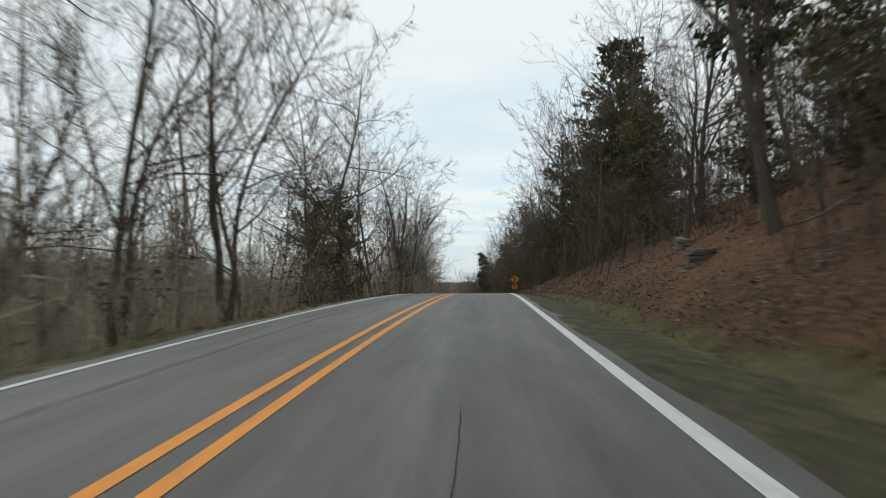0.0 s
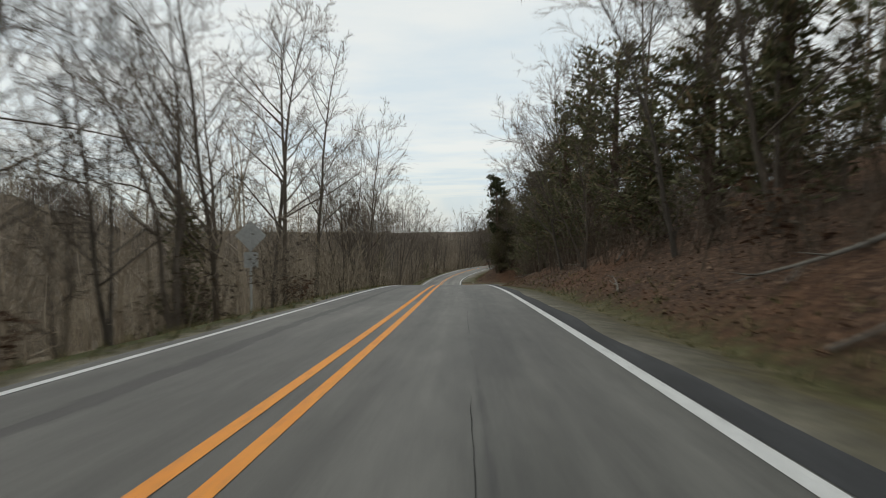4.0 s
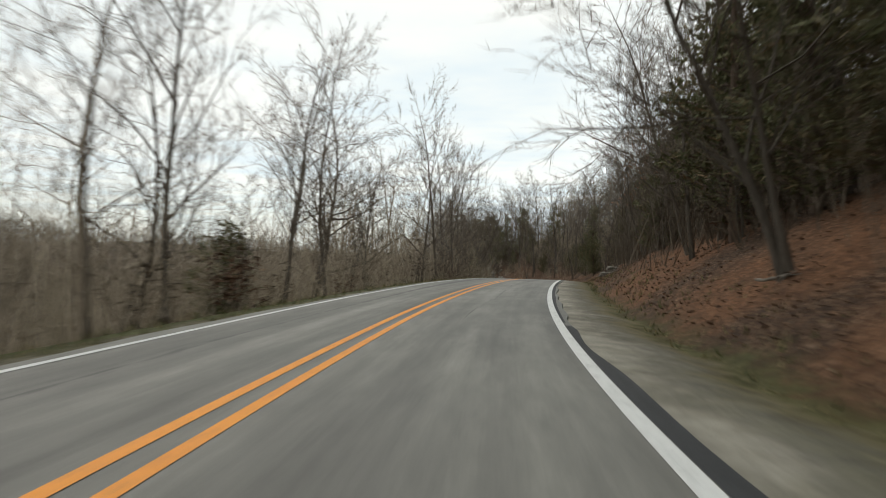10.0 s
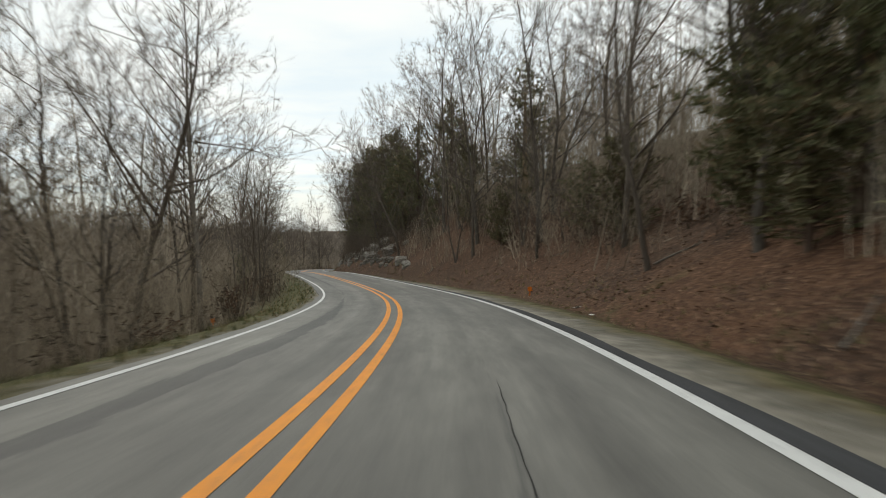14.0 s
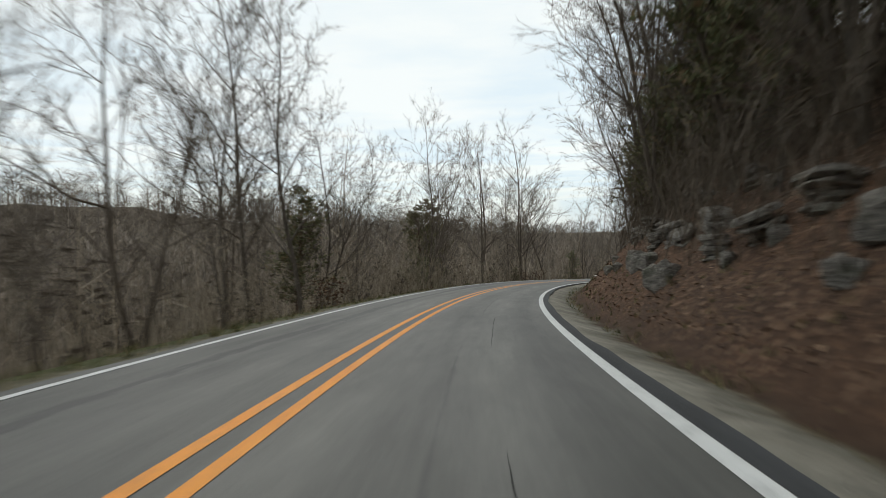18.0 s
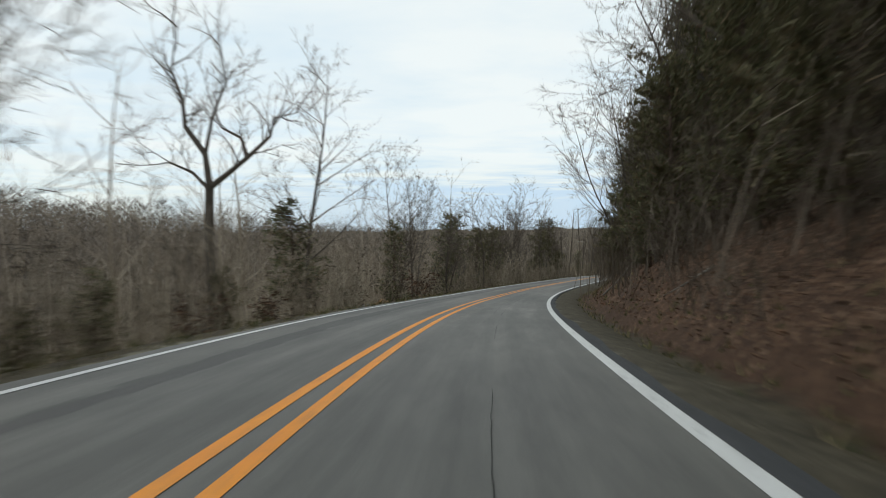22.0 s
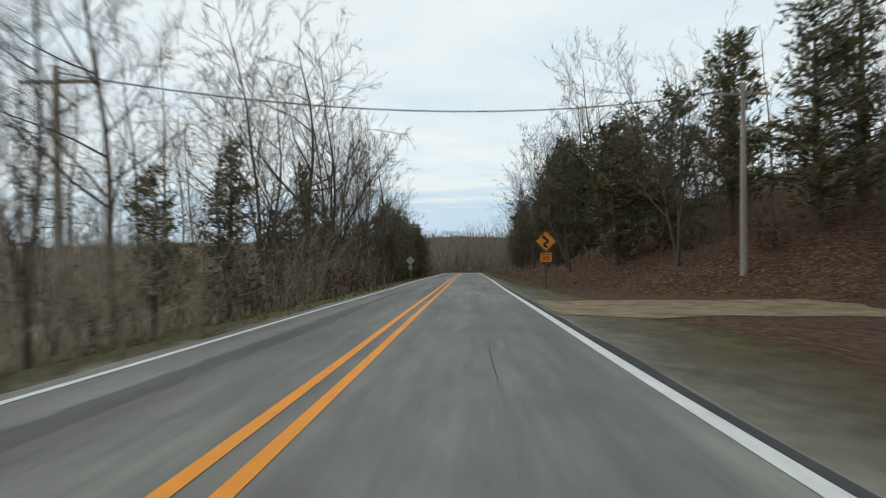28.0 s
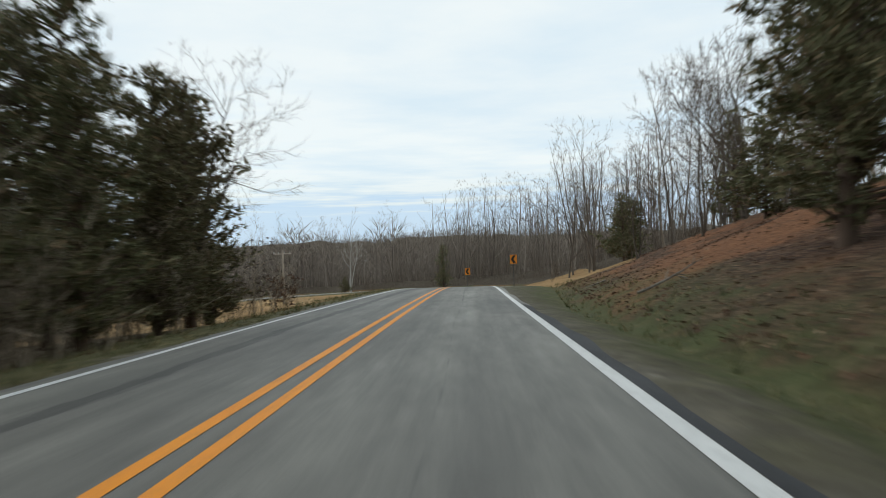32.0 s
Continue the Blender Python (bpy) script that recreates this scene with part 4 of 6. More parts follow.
SAPLING = [plant_model("sapling", *bare_tree(41 + i, tl, 0.045, 0.34, 10, fk, fine=(4, 4, 3), crook=0.13, low=0.15), "trunk", "crown", BARK, TWIG) for i, (tl, fk) in enumerate([(6.5, 0.6), (8, 0.0), (5, 0.6)])]
CEDARS = [plant_model("cedar_tree", *cedar_tree(61 + i, tl, wd, ct, br, tp), "trunk", "crown", BARK_RED, CEDAR)
          for i, (tl, wd, ct, br, tp) in enumerate([(8, 2.3, 90, 0.03, 0.62), (6.5, 2.7, 80, 0.04, 0.45), (10, 2.9, 100, 0.08, 0.6), (4.2, 2.0, 60, 0.0, 0.5), (9, 2.6, 75, 0.2, 0.45), (10, 3.3, 150, 0.03, 0.38)])]
PINES = [plant_model("pine_tree", *pine_tree(81 + i, tl, 2.6, 1100), "trunk", "crown", BARK_RED, PINE) for i, tl in enumerate((17, 14))]
BUSH = [plant_model("bush", *bush(91 + i, tl, st, lv), "branching", "leafage", BRUSH, DEADLEAF if i == 2 else BRUSH) for i, (tl, st, lv) in enumerate([(2.2, 15, 60), (3.2, 15, 80), (1.5, 13, 150)])]

# ---------------------------------------------------------------- planting along the road
plant_rng = random.Random(2024)


def along_road(s, o):
    x, y, _, _ = on_road(s, o)
    return float(x), float(y)


def clear_of_drives(s, o):
    """No plants in the driveways, the pull-out and the field."""
    if o > 0:
        return not (657 < s < 670 and o < 14) and not (176 < s < 209 and o < 15) and not (745 < s < 800 and o < 14)
    return not (629 < s < 636 and o > -24)


def put_bare(s, o, size=None, which=None, lean=None, out=0.0):
    r = plant_rng
    i = which if which is not None else r.choices(range(8), (4, 3, 3, 3, 2, 1, 4, 3))[0]
    size = size or r.uniform(0.72, 1.12)
    x, y = along_road(s, o)
    turn, lean, tall = r.uniform(0, 6.28), lean or (r.uniform(-0.05, 0.05), r.uniform(-0.05, 0.05)), r.uniform(0.92, 1.15)
    if out:
        # leaning out over the road
        way = float(on_road(s)[3]) + math.pi - turn
        lean = (-out * math.sin(way), out * math.cos(way))
    if not clear_of_drives(s, o):
        return None
    words = {2: "forked leafless oak with wide crooked limbs", 4: "spreading leafless oak with crooked limbs", 5: "pale-barked leafless sycamore with slender limbs", 3: "slim leafless tree with two grey stems"}
    return set_plant(BARE[i], x, y, turn, size, words.get(i, "tall leafless hardwood tree with grey bark") + (" on the roadside bank" if o > 0 else " below the road"), "tree", "bare trees", lean, stretch=tall)


def put_cedar(s, o, size=1.0, which=None, stretch=None):
    r = plant_rng
    i = which if which is not None else r.choice((0, 0, 1, 2, 3, 4))
    x, y = along_road(s, o)
    turn, lean, tall = r.uniform(0, 6.28), (r.uniform(-0.04, 0.04), r.uniform(-0.04, 0.04)), stretch or r.uniform(0.85, 1.2)
    if clear_of_drives(s, o):
        set_plant(CEDARS[i], x, y, turn, size, "dense dark green cedar with bronze winter tips", "tree", "cedars", lean, stretch=tall)


def put_bush(s, o, size, which=None):
    r = plant_rng
    x, y = along_road(s, o)
    i = which if which is not None else r.choice((0, 1, 1, 2))
    turn = r.uniform(0, 6.28)
    if clear_of_drives(s, o):
        set_plant(BUSH[i], x, y, turn, size, "tangled leafless brown bush" if i < 2 else "low brush with dead brown leaves", "bush", "roadside brush", (0, 0))


def put_sapling(s, o, size):
    r = plant_rng
    x, y = along_road(s, o)
    model, turn, lean = r.choice(SAPLING), r.uniform(0, 6.28), (r.uniform(-0.12, 0.12), r.uniform(-0.12, 0.12))
    if clear_of_drives(s, o):
        set_plant(model, x, y, turn, size, "thin leafless sapling with grey twigs", "tree", "saplings", lean)


def row(start, end, gap, do):
    s = start
    while True:
        g = float(table(s, gap)) if isinstance(gap, list) else gap
        s += g * plant_rng.uniform(0.6, 1.4)
        if s > end:
            return
        do(s)


U = plant_rng.uniform
# left of the road: a row of trees just below the verge, and a second behind it
row(-30, 768, [(-30, 5.6), (500, 6.2), (560, 9), (645, 9), (665, 5.6), (715, 6), (740, 9)], lambda s: put_bare(s, float(table(s, VERGE)) - U(1.3, 4.3), U(0.66, 1.08) if s < 540 or 660 < s < 712 else U(0.5, 0.75)))
row(-30, 760, [(-30, 18), (560, 20), (620, 24), (760, 26)], lambda s: put_bare(s, -U(10, 15), U(0.75, 1.12) if s < 560 else U(0.5, 0.8)))
# right: on and above the bank
row(-20, 795, 7.6, lambda s: put_bare(s, float(table(s, TOE)) + U(2.8, 8) + (6 if s > 740 else 0), U(0.8, 1.2) if s < 480 else U(0.65, 1.0), out=U(0.02, 0.14)))
# slim trees near the foot of the bank, leaning out over the road
row(-10, 740, 14.0, lambda s: put_bare(s, float(table(s, TOE)) + U(1.8, 4.0), U(0.55, 0.85), plant_rng.choice((0, 2, 3, 4)), out=U(0.08, 0.22)))
row(-30, 762, 6.4, lambda s: put_sapling(s, float(table(s, VERGE)) - U(0.9, 4.5), U(0.6, 1.05)))
row(-20, 790, 7.4, lambda s: put_sapling(s, float(table(s, TOE)) + U(2.6, 7.5), U(0.5, 1.0)))
# cedars, thicker towards the valley's end
row(-20, 742, [(-20, 10), (60, 8), (130, 5.5), (235, 5.5), (270, 11), (330, 7), (370, 8), (440, 6.5), (510, 6), (600, 6), (742, 5)], lambda s: put_cedar(s, float(table(s, TOE)) + U(3.2, 6.8), U(0.8, 1.35) * float(table(s, [(-20, 1), (240, 1), (275, 0.7), (372, 0.62), (392, 1), (770, 1)]))))
# low cedars crowding the foot of the bank
row(488, 640, 6.0, lambda s: put_cedar(s, float(table(s, TOE)) + U(1.5, 3.4), U(0.55, 0.9), plant_rng.choice((1, 3, 4))))
row(490, 640, 7.0, lambda s: put_cedar(s, float(table(s, TOE)) + U(2.2, 3.8), U(0.5, 0.75), 5))
row(690, 740, 6.0, lambda s: put_cedar(s, float(table(s, TOE)) + U(2.0, 3.6), U(0.55, 0.9), plant_rng.choice((1, 3, 4))))
row(590, 626, 5.0, lambda s: put_cedar(s, -U(7.5, 10.5), U(0.36, 0.52), plant_rng.choice((1, 3, 5))))
row(-20, 763, [(-20, 45), (300, 60), (440, 26), (540, 15), (620, 10), (690, 5.4), (769, 5.4)], lambda s: put_cedar(s, -U(6.4, 9.0), U(0.5, 0.75) if s < 733 else 0.82 * U(0.85, 1.2)))
# tall dense cedars closing the view up the bank
for a_, b_ in ((42, 62), (162, 178), (282, 308), (396, 500), (212, 228), (228, 284), (500, 640), (676, 742), (756, 772)):
    row(a_, b_, 5.5, lambda s: put_cedar(s, float(table(s, TOE)) + U(4.2, 7.5) + (3 if 270 < s < 340 else 0), U(0.95, 1.3) * float(table(s, [(224, 1), (230, 0.62), (250, 0.82), (310, 0.8), (330, 1), (428, 1), (434, 0.68), (462, 0.75), (470, 0.62), (498, 0.62), (506, 1), (665, 1), (672, 0.68)])), 5))
row(62, 104, 12, lambda s: put_cedar(s, float(table(s, TOE)) + U(4.5, 8), U(0.8, 1.1), 5))
for s_, o_, k_ in ((180, 17.5, 1.35), (185, 19, 1.3), (190, 17.5, 1.45), (196, 18, 1.5), (202, 17.5, 1.5), (207, 15.5, 1.45), (171, 12, 1.2), (451, 9.6, 0.8), (456, 10.4, 0.9), (460, 9.3, 0.75), (464, 10.2, 0.9), (469, 9.4, 0.8), (474, 9.9, 0.85), (602, 9.8, 1.45), (606, 11, 1.5), (610, 9.6, 1.45), (614, 11.2, 1.55), (618, 10, 1.4), (623, 11, 1.4), (766, 16, 1.2), (752, 15.5, 1.2), (703, -8.5, 0.5), (709, -9.0, 0.6), (715, -8.3, 0.55), (722, -8.8, 0.62), (566, -9.6, 0.85), (575, -9.2, 0.75), (584, -10.2, 0.85), (727, -8.6, 0.9), (732, -8.3, 0.9), (737, -8.2, 0.85), (744, -8.4, 0.8), (750, -8.0, 0.85), (756, -8.6, 0.82), (761, -8.2, 0.8), (764.5, -8.6, 0.85), (748, -12, 0.95), (760, -12.5, 1.0), (678, -8.4, 0.5), (684, -9.0, 0.55), (690, -8.2, 0.5), (696, -8.8, 0.55)):
    put_cedar(s_, o_, k_, 5, 1.0)
# brush along both edges
row(-20, 768, 5.0, lambda s: put_bush(s, float(table(s, VERGE)) - U(0.3, 1.8), U(0.6, 1.1)))
row(-20, 796, 5.6, lambda s: put_bush(s, float(table(s, TOE)) + U(2.4, 5.5), U(0.7, 1.35)))
# trees that stand out
for s_, o_, i_, k_ in [(217, 9.6, 0, 1.15), (58, 13.5, 0, 1.15), (27, 12.5, 0, 0.85), (14, 14, 1, 0.9), (756, 17, 1, 0.8)]:
    x, y = along_road(s_, o_)
    set_plant(PINES[i_], x, y, s_, k_, "tall pine with tufted green needles", "tree", "pines")
for s_, o_, i_, k_ in [(379, 12.6, 2, 1.15), (216, 10.2, 1, 1.1), (221, 10.5, 2, 1.0), (44, -9.2, 1, 1.25), (617, -10.8, 2, 1.1), (318, 8.4, 1, 0.8), (322, 9.2, 3, 1.1), (326, 8.6, 1, 0.75), (331, 10.4, 1, 1.0), (310, 10.2, 3, 1.2), (796, 14.4, 0, 0.7), (793, 11.6, 1, 0.75), (797, 12.2, 3, 0.9), (735, 8.2, 2, 0.85), (772, 15.5, 3, 1.1), (798, 15, 3, 1.2), (740, -10.5, 2, 1.15), (457, -9.5, 4, 0.9), (436, 8.5, 1, 0.8), (803, 17, 1, 0.9), (785, 19, 0, 0.9), (384, 10.5, 2, 1.1), (389, 9.8, 0, 1.2), (395, 11, 2, 1.2), (401, 10, 4, 1.1), (408, 11, 2, 1.15), (414, 10, 0, 1.2), (428, 9.5, 2, 1.0)]:
    put_cedar(s_, o_, k_, i_, 1.0)
for s_, o_, i_, k_ in [(435, -11, 1, 1.0), (492, -16.9, 1, 1.0), (603, -11.5, 1, 0.8), (630, -8.4, 0, 0.72), (658, -8.1, 5, 0.8), (333, 13, 5, 1.1), (420, 10, 4, 0.9), (404, 11, 2, 0.9)]:
    put_bare(s_, o_, k_, i_)
for s_, o_, i_, k_ in [(418, 7.6, 4, 1.0), (428, 7.2, 2, 0.95), (440, 7.4, 4, 0.95), (452, 7.0, 2, 0.9), (500, 7.0, 4, 0.85), (512, 6.8, 2, 0.9), (530, 7.2, 4, 0.9), (546, 7.4, 2, 0.9), (222, 8.4, 4, 1.0), (231, 7.5, 2, 1.0), (262, 8.0, 4, 1.1), (392, 8.0, 2, 1.0), (404, 8.4, 4, 1.0)]:
    put_bare(s_, o_ + 1.6, k_ * 0.95, {4: 0, 2: 3}[i_], out=0.15)
for s_, o_, i_, k_, out_ in [(713, -8.6, 2, 1.0, 0), (704, -10, 0, 0.95, 0), (720, -9.6, 3, 0.95, 0), (698, -9.4, 1, 0.95, 0), (96, -8.5, 2, 1.0, 0), (103, -9.5, 0, 0.95, 0), (88, -8.2, 0, 0.95, 0), (110, -8.8, 3, 1.0, 0), (592, -9, 0, 0.95, 0), (600, -10, 3, 0.95, 0), (586, -8.5, 2, 0.9, 0), (610, -9, 0, 0.85, 0),
                             (433, 8.0, 6, 1.05, 0.26), (424, 8.6, 7, 1.0, 0.2), (470, 7.6, 6, 0.95, 0.24), (478, 8.2, 7, 0.9, 0.2), (315, -8.2, 4, 1.0, -0.12), (322, -8.6, 2, 0.95, -0.1), (446, 8.6, 0, 1.1, 0.15), (455, 8.2, 3, 1.2, 0.15), (438, 9.0, 1, 1.05, 0.12)]:
    put_bare(s_, o_, k_, i_, out=out_)
for s_, o_, i_, k_ in [(334, 12, 6, 1.15), (341, 10.5, 0, 1.1), (347, 13, 7, 1.2), (353, 11, 1, 1.1), (358, 14, 6, 1.15), (363, 10, 0, 1.15), (368, 12.5, 7, 1.2), (374, 10.5, 1, 1.1), (380, 13, 6, 1.15), (781, 13.2, 6, 0.62), (789, 13.0, 7, 0.66), (794, 12.4, 2, 0.62), (800, 12.8, 6, 0.6), (806, 12.0, 7, 0.66), (778, 14.6, 3, 0.75), (786, 15.2, 0, 0.7), (792, 14.4, 3, 0.6), (783, 17.5, 2, 0.8), (797, 16, 0, 0.6)]:
    put_bare(s_, o_, k_, i_)


x, y = along_road(754, 9.6)
set_plant(CEDARS[5], x, y, 2.0, 0.88, "ragged dark green cedar at the edge of the bank", "tree", "cedars", (0.0, 0.0), stretch=1.12)
# oaks that have kept their dead leaves
oak = bare_tree(19, 12, 0.13, 0.42, 15, 0.0, crook=0.2, low=0.2)
oak_r, oak_leaf = random.Random(20), ([], [])
for v_ in oak[1][0]:
    if oak_r.random() < 0.22 and v_[2] < 9:
        sliver(oak_leaf, oak_r, Vector(v_), Vector((oak_r.uniform(-1, 1), oak_r.uniform(-1, 1), -0.6)).normalized(), 0.14, 0.10)
leafy_oak = plant_model("bare_tree", *oak, "trunk", "crown", BARK, TWIG)
OAK_LEAF = make_leafy("clinging_dead_leaves", [(0.0, (0.16, 0.075, 0.04)), (0.6, (0.27, 0.13, 0.07)), (1.0, (0.38, 0.22, 0.13))], by_object=0.0)
leafy_oak = (leafy_oak[0], leafy_oak[1] + (("leafage", mesh_of("leafage", oak_leaf[0], oak_leaf[1], OAK_LEAF)),))
for s_, o_, k_ in ((271, 9.6, 0.95), (279, 10.4, 0.9), (78, 9.8, 0.9), (206, 18.5, 0.8)):
    x, y = along_road(s_, o_)
    set_plant(leafy_oak, x, y, s_, k_, "oak still holding russet dead leaves on the bank", "tree", "bare trees")


def crooked_oak():
    """An old oak whose trunk forks low into three crooked limbs."""
    q = random.Random(31)
    wood, twig = ([], []), ([], [])
    right = Vector((0.935, -0.355, 0))
    away = Vector((0.355, 0.935, 0))
    fork = 9.2

    def bough(path, thick, n_):
        pts = [Vector((0, 0, fork)) + right * a_ + Vector((0, 0, b_)) + away * c_ for a_, b_, c_ in path]
        m_ = len(pts) - 1
        tube(wood, pts, [thick * (1 - 0.85 * i / m_) for i in range(m_ + 1)], 6)
        for i in range(n_):
            p_, d_ = along(pts, 0.25 + 0.75 * (i + q.random()) / n_)
            ln_ = q.uniform(1.6, 3.2)
            lim, _ = bent(q, p_, tilt_off(q, d_, q.uniform(0.5, 1.1)), ln_, 3, 0.3, 0.14)
            tube(wood, lim, [thick * 0.26, thick * 0.18, thick * 0.1, 0.008], 4)
            for _ in range(6):
                p2, d2 = along(lim, q.uniform(0.2, 1.0))
                m2, t2, e2 = whip(twig, q, p2, tilt_off(q, d2, q.uniform(0.3, 0.9)), q.uniform(0.7, 1.4), 0.035)
                for _ in range(6):
                    sliver(twig, q, m2.lerp(t2, q.uniform(-0.5, 1)), tilt_off(q, e2, q.uniform(0.3, 0.9)), q.uniform(0.3, 0.7), 0.018)
    tube(wood, [(0, 0, -0.6), (0.1, 0, 3.4), (-0.05, 0.05, 6.6), (0, 0, fork + 0.15)], [0.36, 0.27, 0.24, 0.23], 9, False)
    bough([(0, 0, 0), (-0.25, 1.7, 0.1), (-1.4, 3.2, 0.3), (-1.5, 4.6, 0.2), (-2.2, 6.2, 0.5), (-1.9, 8.6, 0.4)], 0.2, 16)
    bough([(0, -0.1, 0), (1.0, 0.6, -0.2), (2.2, 1.5, -0.4), (3.3, 2.6, -0.2), (3.5, 3.6, 0.0), (5.4, 4.1, 0.2)], 0.17, 13)
    bough([(0, -0.2, 0), (-0.8, 0.7, -0.3), (-1.9, 1.2, -0.6), (-3.0, 1.0, -0.7)], 0.12, 6)
    bough([(2.2, 1.5, -0.4), (1.6, 2.6, 0.3), (0.4, 3.2, 0.8), (-0.2, 4.6, 1.0), (0.3, 6.4, 1.2)], 0.10, 9)
    bough([(-0.25, 1.7, 0.1), (0.4, 3.6, -0.6), (1.2, 5.2, -0.9), (1.0, 7.4, -1.0)], 0.11, 9)
    return wood, twig


set_plant(plant_model("bare_tree", *crooked_oak(), "trunk", "crown", BARK, TWIG), 11.9, 534.0, 0.0, 1.0, "old leafless oak forking low into crooked limbs", "tree", "bare trees")


def dead_snag(x, y, top, lean):
    """A dead standing trunk with a few broken stubs."""
    q = random.Random(int(x * 10))
    base_z = height(x, y)
    tall = top - base_z
    out, stubs = ([], []), ([], [])
    trunk, _ = bent(q, (0, 0, -0.4), Vector((lean, 0, 1)).normalized(), tall + 0.4, 7, 0.03, 0.0)
    tube(out, trunk, [0.16 * (1 - 0.75 * i / 7) for i in range(8)], 7)
    for _ in range(9):
        p_, d_ = along(trunk, q.uniform(0.35, 0.95))
        tw, _ = bent(q, p_, tilt_off(q, d_, q.uniform(0.8, 1.3)), q.uniform(0.3, 1.3), 2, 0.3, 0.1)
        tube(stubs, tw, [0.035, 0.022, 0.006], 4)
    ob = new("dead_snag")
    ob.location = (x, y, base_z)
    child("trunk", mesh_of("trunk", out[0], out[1], BARK, None, True), ob)
    child("branching", mesh_of("branching", stubs[0], stubs[1], BARK, None, True), ob)
    return tagged(ob, "dead standing trunk with broken stubs among cedars", "tree", "dead snags")


for x_, y_, top_, lean_ in ((76.4, 608.1, -19.2, 0.03), (74.6, 607.2, -22.0, -0.05), (88.0, 619.3, -22.4, 0.0), (84.8, 617.6, -23.6, 0.06)):
    dead_snag(x_, y_, top_, lean_)
for x_, y_, top_, model_, tall_, words_, group_ in ((-15.1, 473.1, -14.4, CEDARS[0], 8.0, "dark cedar among leafless trees below the road", "cedars"), (-7.0, 486.8, -4.5, BARE[1], 17.0, "tall slim leafless tree below the road", "bare trees"),
                                                    (62.0, 589.5, -21.8, CEDARS[2], 10.0, "tall dark cedar with ragged limbs below the road", "cedars"), (58.6, 585.4, -24.6, CEDARS[5], 10.0, "broad dark cedar at the road's edge", "cedars"), (73.2, 606.0, -22.5, BARE[4], 14.0, "crooked leafless tree beside dead trunks", "bare trees")):
    set_plant(model_, x_, y_, 1.3, (top_ - height(x_, y_)) / tall_, words_, "tree", group_)
# at the far bend: a white sycamore and two dark cedars
white = plant_model("bare_tree", *bare_tree(77, 12, 0.24, 0.4, 11, 1.0, fine=(4, 4, 3), crook=0.14, low=0.4), "trunk", "crown", BARK_WHITE, BARK_WHITE)
set_plant(white, 215.2, 787.2, 1.0, 0.85, "white-barked leafless sycamore beyond the bend", "tree", "bare trees")
set_plant(CEDARS[0], 216.6, 763.1, 2.0, 0.8, "dark narrow cedar beyond the bend", "tree", "cedars")
set_plant(CEDARS[3], 210.0, 780.0, 0.5, 0.6, "low dark cedar beside the far road", "tree", "cedars")

# ---------------------------------------------------------------- woods and thickets joined as stuff
def scatter(name, protos, spots, mat, seed, label, category, low=0.6, high=1.15):
    """One mesh of many turned and scaled copies of the prototypes."""
    r = random.Random(seed)
    vv, ff, nb = [], [], 0
    for x, y, z in spots:
        p, f = r.choice(protos)
        a, k_ = r.uniform(0, 6.28), r.uniform(low, high)
        c, s_ = math.cos(a) * k_, math.sin(a) * k_
        vv.append(np.stack([p[:, 0] * c - p[:, 1] * s_ + x, p[:, 0] * s_ + p[:, 1] * c + y, p[:, 2] * k_ + z], 1))
        ff += [tuple(i + nb for i in fc) for fc in f]
        nb += len(p)
    ob = new(name, mesh_of(name, np.concatenate(vv), ff, mat))
    return tagged(ob, label, category, kind="stuff")


def joined(a, b):
    nv = len(a[0])
    return np.array(list(a[0]) + list(b[0])), list(a[1]) + [tuple(i + nv for i in fc) for fc in b[1]]


def spots_at(cand, keep=lambda s, o: True, sink=0.3):
    pts = np.array(cand)
    z, s_, o_ = ground(pts[:, 0], pts[:, 1])
    return [(x, y, zz - sink) for (x, y), zz, a, b in zip(cand, z, s_, o_) if keep(a, b) and clear_of_drives(a, b)]


k = Mat("distant_branches", rough=0.95, spec=0.1)
WOODS = k.color(k.ramp(k.island(), [(0.0, (0.20, 0.165, 0.125)), (0.6, (0.32, 0.266, 0.205)), (1.0, (0.43, 0.365, 0.287))])).m
k = Mat("far_branches", rough=0.95, spec=0.1)
WOODS_FAR = k.color(k.ramp(k.island(), [(0.0, (0.12, 0.1, 0.083)), (0.6, (0.2, 0.166, 0.137)), (1.0, (0.3, 0.255, 0.212))])).m
MID = [joined(*bare_tree(300 + i, 14, 0.13, 0.40, 9, 0.2, fine=(3, 3, 3), crook=0.13, low=0.2, sides=(4, 3), slim=True)) for i in range(6)]


def thicket(seed, tall, stems):
    r = random.Random(seed)
    out = ([], [])
    for _ in range(stems):
        p = Vector((r.gauss(0, 0.7), r.gauss(0, 0.7), -0.1))
        d = Vector((r.uniform(-0.4, 0.4), r.uniform(-0.4, 0.4), 1)).normalized()
        ln = tall * r.uniform(0.5, 1.15)
        sliver(out, r, p, d, ln, 0.035)
        for _ in range(7):
            q = p + d * ln * r.uniform(0.2, 0.95)
            d2 = tilt_off(r, d, r.uniform(0.4, 1.0))
            l2 = ln * r.uniform(0.15, 0.42)
            sliver(out, r, q, d2, l2, 0.02)
            sliver(out, r, q + d2 * l2 * 0.5, tilt_off(r, d2, 0.6), l2 * 0.6, 0.014)
    return np.array(out[0]), out[1]


